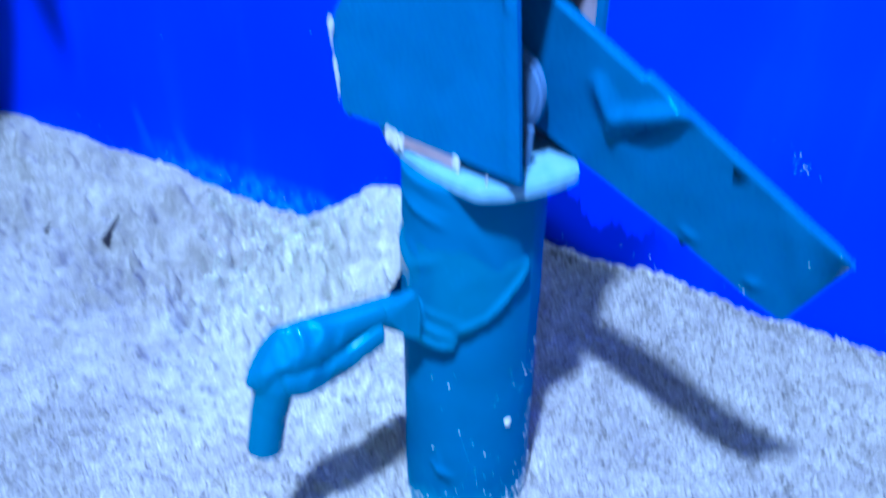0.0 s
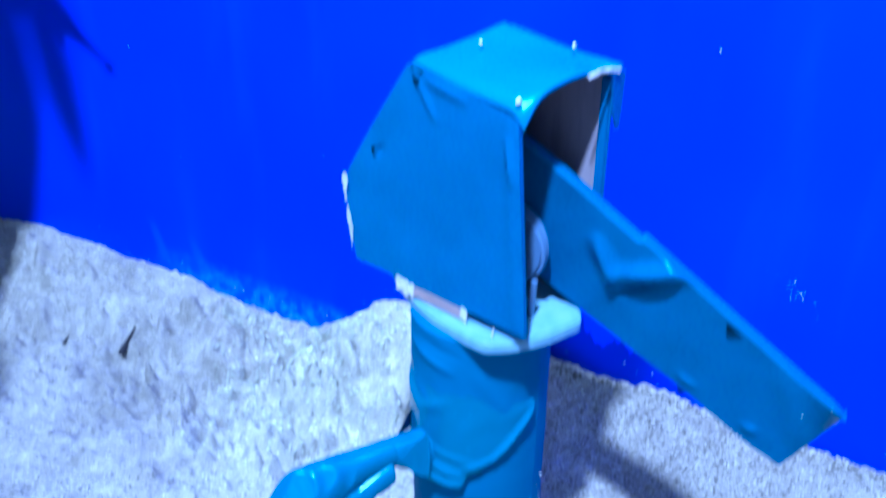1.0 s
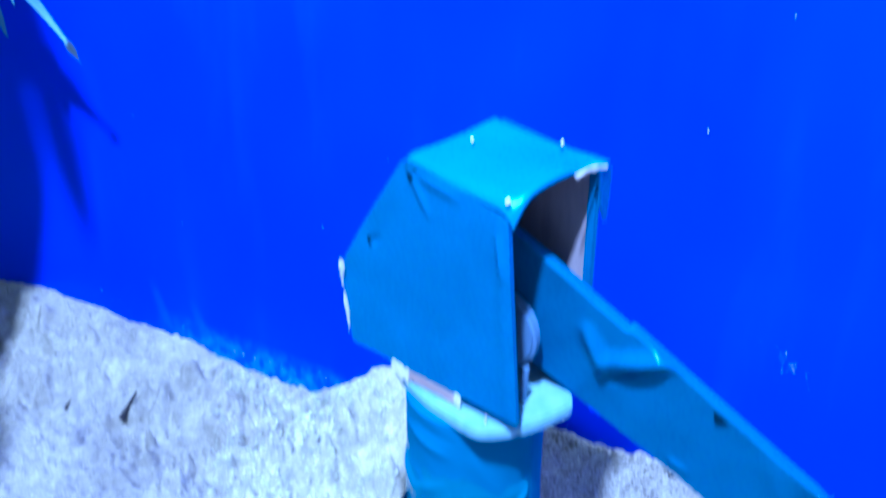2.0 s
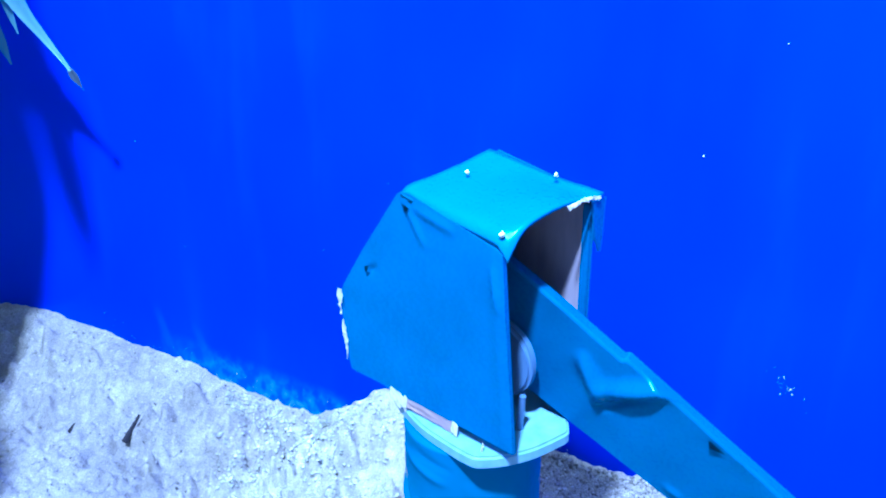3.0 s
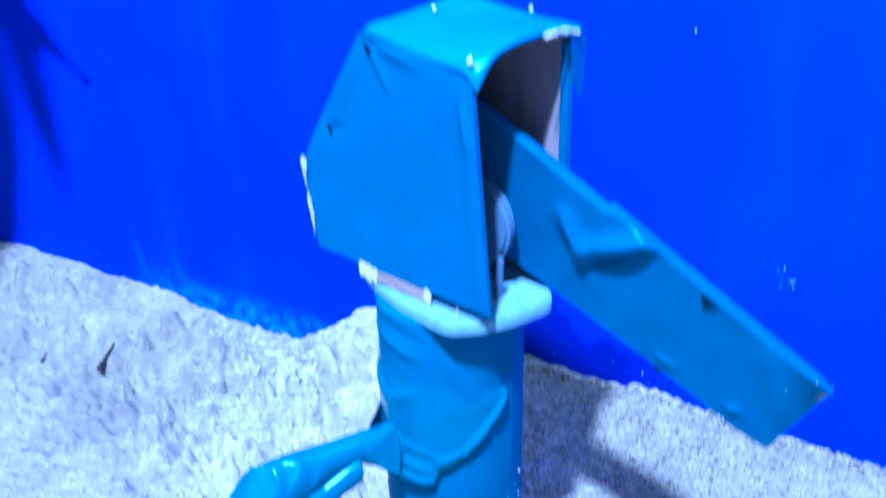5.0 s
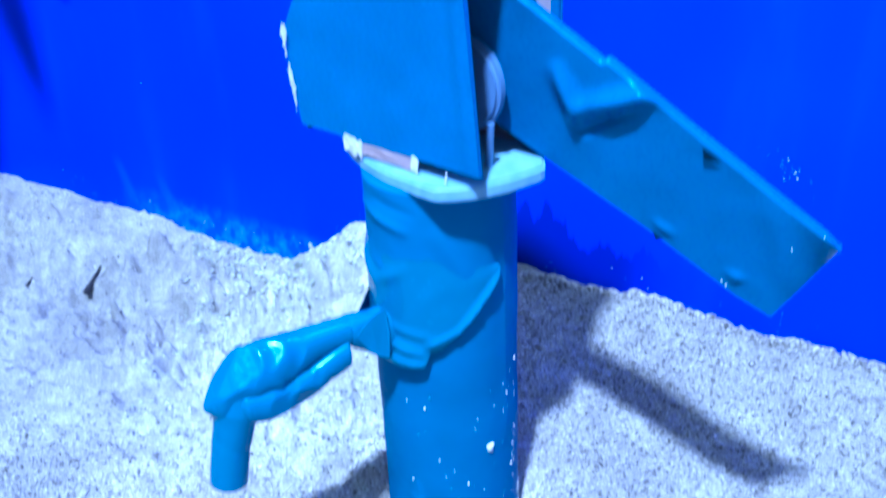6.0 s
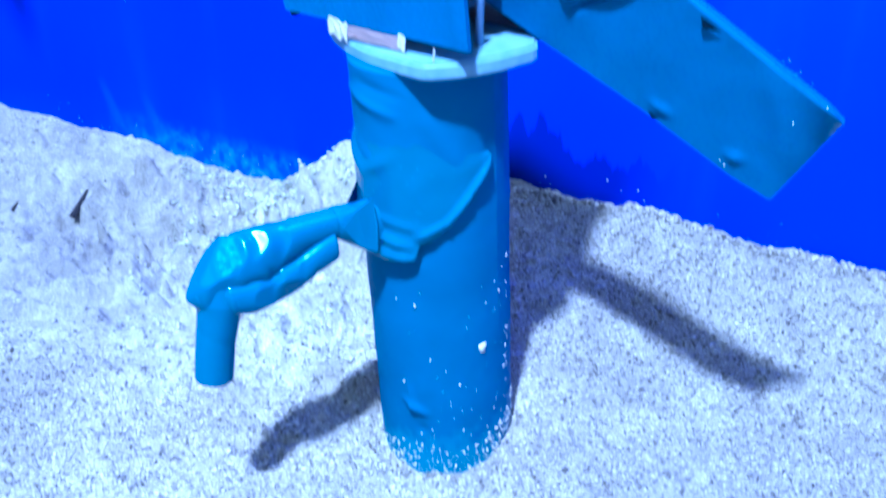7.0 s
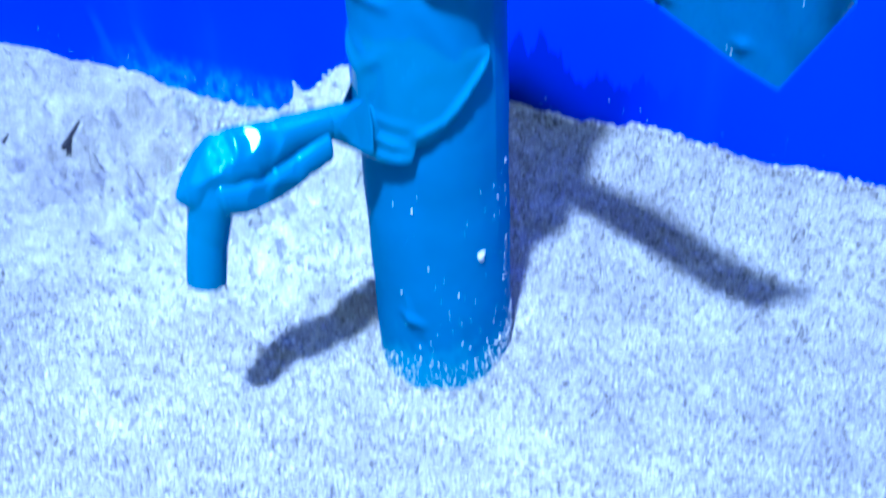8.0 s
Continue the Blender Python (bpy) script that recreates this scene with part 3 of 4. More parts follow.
def build_spout():
    out, g = sleeve([(0.016, 0.1020, 0.0078, 0.0062), (0.026, 0.1018, 0.0074, 0.0060), (0.034, 0.1046, 0.0056, 0.0050), (0.040, 0.1060, 0.0047, 0.0046), (0.050, 0.1056, 0.0053, 0.0052), (0.058, 0.1040, 0.0072, 0.0064),
                     (0.066, 0.1010, 0.0106, 0.0076), (0.0745, 0.0996, 0.0118, 0.0078), (0.0785, 0.0982, 0.0108, 0.0074), (0.083, 0.0964, 0.0074, 0.0056), (0.0862, 0.0956, 0.0034, 0.0028), (0.0878, 0.0952, 0.0008, 0.0010)])
    flats = [(0.0640, Vector((0.10, 0.25, 1.0)), 0.014, 0.0006), (0.0500, SHINE + SPOUT_D * 0.12 + Vector((0, 0, -0.35)), 0.014, 0.0010), (0.0600, SHINE + SPOUT_D * 0.02, 0.0125, 0.0017),
             (0.0690, SHINE + SPOUT_D * 0.16 + Vector((0, 0, -0.40)), 0.009, 0.0011), (0.0750, SHINE + SPOUT_D * 0.08 + Vector((0, 0, 0.02)), 0.0090, 0.0028), (0.0800, SPOUT_D * 0.80 + Vector((0, 0, 0.75)), 0.012, 0.0016),
             (0.0740, SPOUT_N + SPOUT_D * 0.22 - Vector((0, 0, 0.15)), 0.013, 0.0015), (0.0825, SHINE + SPOUT_D * 0.14, 0.0050, 0.0012), (0.0640, SPOUT_N * 0.95 - Vector((0, 0, 0.35)), 0.012, 0.0012)]
    spout_part("arm", crumple(out, g, 4, 12, 0.0008, flats))
    out, g = sleeve([(0.016, 0.1000, 0.0098, 0.0070), (0.027, 0.1008, 0.0092, 0.0068), (0.0315, 0.1026, 0.0076, 0.0060), (0.0375, 0.1052, 0.0058, 0.0053), (0.0390, 0.1057, 0.0052, 0.0049)], front=0.0004)
    spout_part("arm_wrap", crumple(out, g, 12, 6, 0.0008, [(0.0275, SHINE, 0.003, 0.0006), (0.0330, SPOUT_N - Vector((0, 0, 0.5)), 0.006, 0.0010)]))
    out, g = sleeve([(0.0405, 0.0998, 0.0046, 0.0034), (0.0410, 0.0996, 0.0049, 0.0038), (0.0475, 0.0974, 0.0050, 0.0044), (0.0546, 0.0946, 0.0053, 0.0050), (0.062, 0.0930, 0.0058, 0.0058), (0.070, 0.0926, 0.0064, 0.0064), (0.0765, 0.0936, 0.0058, 0.0058), (0.079, 0.0945, 0.0030, 0.0030)], front=0.0028)
    spout_part("tape_fold", crumple(out, g, 9, 3, 0.0005, [(0.0560, SHINE + SPOUT_D * 0.06 + Vector((0, 0, -0.16)), 0.014, 0.0014), (0.0520, SPOUT_N - Vector((0, 0, 0.35)), 0.016, 0.0013), (0.0680, SPOUT_N - SPOUT_D * 0.3, 0.010, 0.0012)]))
    # a loose pointed end of tape where the arm meets the pipe
    bm = bmesh.new()
    edge = ((0.0272, 0.1134, 0.0088), (0.0269, 0.1047, 0.0108), (0.0280, 0.0955, 0.0112), (0.0317, 0.0975, 0.0106), (0.0344, 0.0998, 0.0098), (0.0383, 0.1060, 0.0088), (0.0330, 0.1110, 0.0090))
    bm.faces.new([bm.verts.new(AXIS + SPOUT_D * a + SPOUT_N * n + Vector((0, 0, z))) for a, z, n in edge])
    bmesh.ops.triangulate(bm, faces=bm.faces[:])
    bmesh.ops.solidify(bm, geom=bm.faces[:], thickness=0.0006)
    part("loose_tape", bm, GLOSS, SPOUT).matrix_parent_inverse = Matrix.Translation(-AXIS)
    at = lambda a, z: tuple(AXIS + SPOUT_D * a + SPOUT_N * 0.0034 + Vector((0, 0, z)))
    verts, faces = tube_along([at(0.0770, 0.0985), at(0.0780, 0.0920), at(0.0795, 0.0865), at(0.0821, 0.0770), at(0.0846, 0.0652)], [0.0062, 0.0072, 0.0066, 0.0061, 0.0060], folds=4, depth=0.0004, seed=7)
    ob = raw("nozzle", verts, faces, GLOSS, SPOUT, "", True)
    ob.data.polygons.foreach_set("use_smooth", [True] * (len(faces) - 2) + [False] * 2)
    ob.matrix_parent_inverse = Matrix.Translation(-AXIS)


build_spout()


def build_plate():
    outline = [(0.0400, 0.2744), (0.0424, 0.2764), (0.0436, 0.2800), (0.0442, 0.2985), (0.0415, 0.3090), (0.0260, 0.3260), (0.0050, 0.3370), (-0.0140, 0.3370), (-0.0222, 0.3270), (-0.0208, 0.3140), (-0.0178, 0.3030),
               (-0.0138, 0.2935), (-0.0070, 0.2815), (0.0025, 0.2708), (0.0085, 0.2652), (0.0122, 0.2636), (0.0210, 0.2646), (0.0310, 0.2684)]
    fine = []
    for i in range(len(outline)):
        p0, p1, p2, p3 = (Vector(outline[(i + k) % len(outline)]) for k in (-1, 0, 1, 2))
        for t in (0.0, 0.25, 0.5, 0.75):
            fine.append(0.5 * (2 * p1 + (p2 - p0) * t + (2 * p0 - 5 * p1 + 4 * p2 - p3) * t * t + (3 * p1 - p0 - 3 * p2 + p3) * t ** 3))
    bm = bmesh.new()
    lo = [bm.verts.new((x, y, 0.1540)) for x, y in fine]
    bm.faces.new(lo)
    ext = bmesh.ops.extrude_face_region(bm, geom=bm.faces[:])
    bmesh.ops.translate(bm, vec=(0, 0, 0.0050), verts=[v for v in ext["geom"] if isinstance(v, bmesh.types.BMVert)])
    bmesh.ops.bevel(bm, geom=[e for e in bm.edges if abs((e.verts[0].co - e.verts[1].co).z) < 1e-5], offset=0.0009, segments=3, affect="EDGES")
    under_pump(part("collar_plate", bm, FOAM, PUMP, "hand-cut white foam board plate"))


build_plate()

# the head: a box of card whose long sides lie along D, E goes across it
D, E3 = Vector((0.743, -0.669, 0)), Vector((0.669, 0.743, 0))
FACE_O = Vector((-0.0358, 0.3125, 0))      # the nose end of the near side
WIDE = 0.0442
HEAD = new("head")
HEAD.parent = PUMP


def head_z(z):
    return 0.1635 + (z - 0.1578) * 0.863


def head_at(s, e, z):
    return FACE_O + D * (s * 0.936) + E3 * (e * 0.90) + Vector((0, 0, head_z(z)))


def head_part(ob):
    ob.matrix_parent_inverse = Matrix.Translation(-AXIS)
    return ob


# outline of the far side, whose top follows the roof's raised back edge
SIDE = [(0.0035, 0.1500), (0.0840, 0.1490), (0.0838, 0.2200), (0.0832, 0.2462), (0.0640, 0.2508), (0.0430, 0.2548), (0.0380, 0.2520), (0.0140, 0.2170), (0.0005, 0.1960), (0.0000, 0.1860)]


def board(name, place, way, s, z, lift, thick, parent, mats, label=""):
    """A board from a grid of (s, z), its near side raised by lift, thick deep; place(s) is on its near side, way goes through it."""
    m, n = s.shape
    base = place(s)
    near = np.stack([base[0] - way.x * lift, base[1] - way.y * lift, z], -1).reshape(-1, 3)
    back = np.stack([base[0] + way.x * thick, base[1] + way.y * thick, z], -1).reshape(-1, 3)
    k = n * m
    f, index = [], []
    for j in range(m - 1):
        for i in range(n - 1):
            q = j * n + i
            f += [(q, q + 1, q + n + 1, q + n), (k + q, k + q + n, k + q + n + 1, k + q + 1)]
            index += [0, len(mats) - 1]
    edge = [i for i in range(n)] + [j * n + n - 1 for j in range(1, m)] + [(m - 1) * n + i for i in range(n - 2, -1, -1)] + [j * n for j in range(m - 2, 0, -1)]
    f += [(a, a + k, b + k, b) for a, b in zip(edge, edge[1:] + edge[:1])]
    index += [0] * len(edge)
    ob = raw(name, np.concatenate([near, back]).tolist(), f, mats, parent, label, True, index)
    ob.data.polygons.foreach_set("use_smooth", [True] * (len(f) - len(edge)) + [False] * len(edge))
    bm = bmesh.new()
    bm.from_mesh(ob.data)
    for e in bm.edges:
        if len(e.link_faces) == 2 and e.calc_face_angle(0) > 0.9:
            e.smooth = False
    bm.to_mesh(ob.data)
    bm.free()
    return ob


def slab(name, ring, shift, label="", lining=True):
    """A panel with teal outside and inside bare card if lining, else near-black painted shade: its outer ring of
    places, and the way through it.
    """
    n = len(ring)
    verts = [tuple(v) for v in ring] + [tuple(Vector(v) + shift) for v in ring]
    faces = [tuple(range(n)), tuple(range(n, 2 * n))[::-1]] + [(i, i + n, (i + 1) % n + n, (i + 1) % n) for i in range(n)]
    index = [0, 1] + [0] * n
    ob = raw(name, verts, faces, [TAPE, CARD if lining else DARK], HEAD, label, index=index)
    bm = bmesh.new()
    bm.from_mesh(ob.data)
    bmesh.ops.recalc_face_normals(bm, faces=bm.faces)
    bmesh.ops.bevel(bm, geom=[e for e in bm.edges if len(e.link_faces) == 2 and 0 in [f.material_index for f in e.link_faces] and e.calc_face_angle(0) > 1], offset=0.0004, segments=2, affect="EDGES")
    bm.to_mesh(ob.data)
    bm.free()
    return head_part(ob)


def build_head():
    s, t = np.meshgrid(np.linspace(0.0, 0.0840, 90), np.linspace(0, 1, 60))
    lo = np.interp(s, [0.0, 0.0035, 0.0840], [0.186, 0.1590, 0.1572])
    hi = np.interp(s, [0.0, 0.0012, 0.0140, 0.0325, 0.0370, 0.0600, 0.0812, 0.0840], [0.1930, 0.1975, 0.2190, 0.2472, 0.2482, 0.2432, 0.2382, 0.2365])
    z = lo + (hi - lo) * t
    lift = 0.0009 * value_noise(s, z, 28, 4) + 0.00035 * value_noise(s, z, 90, 5)
    for a, b, w, h in (((0.0365, 0.2440), (0.0450, 0.2300), 0.0014, 0.0011), ((0.0400, 0.2435), (0.0600, 0.2395), 0.0016, 0.0010), ((0.0372, 0.2425), (0.0385, 0.2452), 0.0012, -0.0010),
                       ((0.0160, 0.2090), (0.0195, 0.2120), 0.0012, -0.0010), ((0.0800, 0.1600), (0.0800, 0.2350), 0.0025, 0.0006), ((0.0795, 0.2300), (0.0810, 0.2150), 0.0012, 0.0010)):
        lift = lift + ridge(s, z, a, b, w, h)
    s = s * (1 - 0.070 * np.clip((z - 0.158) / 0.080, 0, 1) * smooth01((s - 0.03) / 0.05))
    # inner faces in near-black, so the inside of the head looks shaded
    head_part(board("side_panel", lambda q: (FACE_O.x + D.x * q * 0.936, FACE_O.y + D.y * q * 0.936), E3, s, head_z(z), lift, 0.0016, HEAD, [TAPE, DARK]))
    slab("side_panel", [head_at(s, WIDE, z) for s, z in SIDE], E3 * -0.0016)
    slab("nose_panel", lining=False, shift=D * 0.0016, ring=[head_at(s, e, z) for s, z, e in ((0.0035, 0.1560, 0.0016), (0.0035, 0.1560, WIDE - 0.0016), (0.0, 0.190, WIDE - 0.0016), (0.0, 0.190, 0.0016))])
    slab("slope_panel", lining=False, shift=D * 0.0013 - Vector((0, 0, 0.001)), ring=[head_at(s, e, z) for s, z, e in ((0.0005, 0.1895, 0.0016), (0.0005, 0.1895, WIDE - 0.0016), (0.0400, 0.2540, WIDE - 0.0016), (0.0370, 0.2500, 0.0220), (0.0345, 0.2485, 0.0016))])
    # the roof, a sagging sheet with a drooping near corner
    n, m = 24, 20
    top = []
    A, B, C, K = head_at(0.0340, 0.0002, 0.2500), head_at(0.0800, 0.0002, 0.2425), head_at(0.0862, 0.0460, 0.2478), head_at(0.0430, 0.0385, 0.2566)
    for j in range(m):
        for i in range(n):
            s, t = i / (n - 1), j / (m - 1)
            p = (A * (1 - s) + B * s) * (1 - t) + (K * (1 - s) + C * s) * t
            sag = 0.0010 * math.sin(math.pi * t) * math.exp(-s / 0.15) + 0.0008 * math.sin(math.pi * s) * math.exp(-(1 - t) / 0.15)
            droop = sag + 0.0022 * math.exp(-t / 0.05) + 0.0040 * math.exp(-((1 - s) / 0.05) ** 2 - (t / 0.10) ** 2)
            lift = 0.0032 * math.sin(math.pi * min(1, t * 1.15)) * s ** 2
            top.append(p + Vector((0, 0, lift - droop + 0.0004 * float(value_noise(p.x, p.y, 140, 2)))))
    verts = [tuple(v) for v in top] + [tuple(v - Vector((0, 0, 0.0011))) for v in top]
    k = n * m
    f, index = [], []
    for j in range(m - 1):
        for i in range(n - 1):
            q = j * n + i
            f += [(q, q + 1, q + n + 1, q + n), (k + q, k + q + n, k + q + n + 1, k + q + 1)]
            index += [0, 1]
    edge = [i for i in range(n)] + [j * n + n - 1 for j in range(1, m)] + [(m - 1) * n + i for i in range(n - 2, -1, -1)] + [j * n for j in range(m - 2, 0, -1)]
    for a, b in zip(edge, edge[1:] + edge[:1]):
        f.append((a, a + k, b + k, b))
        index.append(0)
    # the underside's shade is put into its near-black colour
    head_part(raw("roof", verts, f, [ROOF_TAPE_LIT, DARK], HEAD, "teal roof sheet with a drooping corner", True, index))
    for s0, e0, e1 in ((0.0846, WIDE - 0.0030, WIDE - 0.0024), (0.0850, WIDE - 0.0019, WIDE - 0.0014), (0.0846, WIDE - 0.0009, WIDE - 0.0003)):
        slab("card_layer", [head_at(s0, e, z) for e, z in ((e0, 0.1600), (e1, 0.1600), (e1, 0.2436), (e0, 0.2440))], D * -0.0030)
    # frayed card along the roof's open edge, and a hanging flap of tape
    rs = random.Random(8)
    bm = bmesh.new()
    upper, under = [], []
    for i in range(40):
        e = 0.0235 + 0.0205 * i / 39
        z = 0.2488 - 0.0016 * i / 39 + 0.0012 * math.sin(math.pi * i / 39)
        upper.append(bm.verts.new(head_at(0.0860 + rs.gauss(0, 0.0002), e, z + rs.gauss(0, 0.0002))))
        under.append(bm.verts.new(head_at(0.0866 + rs.gauss(0, 0.0003), e + rs.gauss(0, 0.0002), z - rs.uniform(0.0006, 0.0020))))
    for i in range(39):
        bm.faces.new((upper[i], under[i], under[i + 1], upper[i + 1]))
    bmesh.ops.solidify(bm, geom=bm.faces[:], thickness=0.0005)
    head_part(part("frayed_edge", bm, PAPER, HEAD, "frayed white paper edge"))
    slab("hanging_flap", [head_at(0.0858, e, z) for e, z in ((0.0395, 0.2462), (0.0490, 0.2450), (0.0484, 0.2306), (0.0476, 0.2232), (0.0450, 0.2240), (0.0424, 0.2300))], D * -0.0006)
    # thin dark patches for the shade in small gaps where the tape does not meet
    for name, ring in (("gap_shade", ((0.0352, 0.2442), (0.0392, 0.2430), (0.0368, 0.2412))), ("gap_shade", ((0.0150, 0.2118), (0.0176, 0.2128), (0.0158, 0.2090)))):
        bm = bmesh.new()
        bm.faces.new([bm.verts.new(head_at(s, -0.0009, z)) for s, z in ring])
        bmesh.ops.solidify(bm, geom=bm.faces[:], thickness=0.0006)
        head_part(part(name, bm, GAP, HEAD, "dark patch painted for the shade in a tape gap"))
    # torn nose edge: ragged strips of white paper
    rs = random.Random(3)
    bm = bmesh.new()
    lean = 0.0
    left, right = [], []
    for i in range(34):
        t = i / 33
        z = 0.1968 - 0.0335 * t
        s = 0.0004 + 0.0030 * max(0, t - 0.25)
        lean = 0.6 * lean + rs.gauss(0, 0.0003)
        wide = max(0.0004, 0.0010 + 0.0026 * math.exp(-((t - 0.10) / 0.10) ** 2) + 0.0014 * math.exp(-((t - 0.62) / 0.22) ** 2) + rs.gauss(0, 0.0003))
        left.append(bm.verts.new(head_at(s - wide * 0.6 + lean, -0.0006 + rs.gauss(0, 0.0002), z)))
        right.append(bm.verts.new(head_at(s + wide * 0.6 + lean, -0.0011 + rs.gauss(0, 0.0001), z)))
    for i in range(33):
        bm.faces.new((left[i], right[i], right[i + 1], left[i + 1]))
    bmesh.ops.solidify(bm, geom=bm.faces[:], thickness=0.0004)
    head_part(part("torn_edge", bm, PAPER, HEAD, "frayed white paper along a torn edge"))
    # a round foam disc and a thin rod inside, standing on the plate
    bm = bmesh.new()
    c = Vector((0.0205, 0.2908, 0.1815))
    bmesh.ops.create_cone(bm, cap_ends=True, segments=48, radius1=0.0145, radius2=0.0145, depth=0.0045, matrix=Matrix.Translation(c) @ E3.to_track_quat("Z", "Y").to_matrix().to_4x4())
    bmesh.ops.bevel(bm, geom=[e for e in bm.edges if e.calc_face_angle(0) > 1], offset=0.0012, segments=3, affect="EDGES")
    head_part(part("disc", bm, DISC, HEAD, "disc inside the head, darkened to blue for its shade"))
    bm = bmesh.new()
    bmesh.ops.create_cone(bm, cap_ends=True, segments=14, radius1=0.0013, radius2=0.0012, depth=0.016, matrix=pose(0.0268, 0.2790, 0.1648, 4, 3, 0))
    head_part(part("rod", bm, DISC, HEAD, "thin white rod"))
    # bare card and torn paper hanging under the near side's lower edge
    rs = random.Random(14)
    for name, mat, label, s0, s1, z0, z1, e, ragged in (("card_strip", SCRAP, "bare pinkish card where the tape is torn off", 0.0312, 0.0530, 0.1646, 0.1604, 0.0004, 0.0003), ("torn_paper", PAPER, "torn white paper under the edge", 0.0238, 0.0318, 0.1656, 0.1600, -0.0002, 0.0005),
                                                       ("torn_paper", PAPER, "torn white paper under the edge", 0.0532, 0.0560, 0.1648, 0.1606, -0.0004, 0.0003), ("torn_paper", PAPER, "torn white paper under the edge", 0.0668, 0.0673, 0.1628, 0.1594, -0.0006, 0.0001)):
        bm = bmesh.new()
        rows = []
        for j in range(5):
            t, row = j / 4, []
            for i in range(9):
                q = s0 + (s1 - s0) * (i + 0.35 * t * (name == "torn_paper" and s1 < 0.04)) / 8
                row.append(bm.verts.new(FACE_O + D * (q + rs.gauss(0, ragged * 0.3) * (i in (0, 8))) + E3 * (e - 0.0008 * t + rs.gauss(0, 0.00012)) + Vector((0, 0, z0 + (z1 - z0) * t - 0.0010 * i / 8 + rs.gauss(0, ragged) * (j == 4)))))
            rows.append(row)
        for j in range(4):
            for i in range(8):
                bm.faces.new((rows[j][i], rows[j + 1][i], rows[j + 1][i + 1], rows[j][i + 1]))
        bmesh.ops.solidify(bm, geom=bm.faces[:], thickness=0.0006)
        head_part(part(name, bm, mat, HEAD, label))


build_head()


# the handle: a flat tapered board, wrapped in creased tape
HANDLE_O, HD, HN = Vector((0.0677, 0.2644, 0)), Vector((0.897, -0.442, 0)), Vector((0.442, 0.897, 0))


def handle_at(s, z):
    """The handle's own height z at s, in the world."""
    return 0.1227 + (z - 0.1192) * 0.96 - 0.022 * (s * 0.937 + 0.04)


def build_handle():
    S0, S1, n, m = -0.058, 0.0600, 110, 48
    top = lambda s: np.interp(s, [-0.058, -0.0388, -0.0125, -0.0110, 0.0198, 0.0556, 0.0600], [0.2210, 0.2092, 0.1921, 0.1930, 0.1724, 0.1489, 0.1449])
    low = lambda s: np.interp(s, [-0.058, -0.0285, 0.003, 0.0316, 0.0436, 0.0600], [0.1725, 0.1558, 0.1391, 0.1221, 0.1163, 0.1430])
    s, t = np.meshgrid(np.linspace(S0, S1, n), np.concatenate([np.linspace(0, 0.92, m - 14, endpoint=False), np.linspace(0.92, 1, 14)]))
    z = low(s) + (top(s) - low(s)) * t
    h = 0.0007 * value_noise(s, z, 60, 2) + 0.0002 * value_noise(s, z, 200, 3)
    for a, b, w, hh in (((-0.0262, 0.1870), (-0.0200, 0.1735), 0.0030, 0.0024), ((-0.0185, 0.1768), (0.0038, 0.1845), 0.0032, 0.0030), ((-0.0205, 0.1690), (0.0018, 0.1808), 0.0016, -0.0015),
                        ((0.0060, 0.1420), (0.0110, 0.1395), 0.0014, 0.0008), ((0.0400, 0.1550), (0.0480, 0.1290), 0.0040, 0.0007),
                        ((0.0300, 0.1290), (0.0335, 0.1285), 0.0016, 0.0010)):
        h = h + 1.35 * ridge(s, z, a, b, w, hh)
    edge = np.clip(1 - (1 - t) * (top(s) - low(s)) / 0.0014, 0, 1)             # a rounded upper edge, creased along its length
    h = h - 0.0009 * edge ** 1.35 + 0.0006 * edge * value_noise(s, z, 160, 4)
    h = h - 0.0062 * (1 - t)
    handle = under_pump(board("handle", lambda q: (HANDLE_O.x + HD.x * q * 0.937, HANDLE_O.y + HD.y * q * 0.937), HN, s, handle_at(s, z), h, 0.0048 + 0.0062 * (1 - t), PUMP, [HANDLE_TAPE_SHADED], "sloping teal pump handle with creased tape"))
    # dark patches laid on the handle for the shade in its tape gaps
    for ring in (((0.0188, 0.1708), (0.0250, 0.1668), (0.0196, 0.1674)), ((0.0062, 0.1422), (0.0098, 0.1404), (0.0076, 0.1391))):
        bm = bmesh.new()
        bm.faces.new([bm.verts.new(HANDLE_O + HD * (q * 0.937) - HN * 0.0007 + Vector((0, 0, handle_at(q, w)))) for q, w in ring])
        bmesh.ops.solidify(bm, geom=bm.faces[:], thickness=0.0008)
        part("gap_shade", bm, GAP, handle, "dark patch painted for the shade in a tape gap")


build_handle()


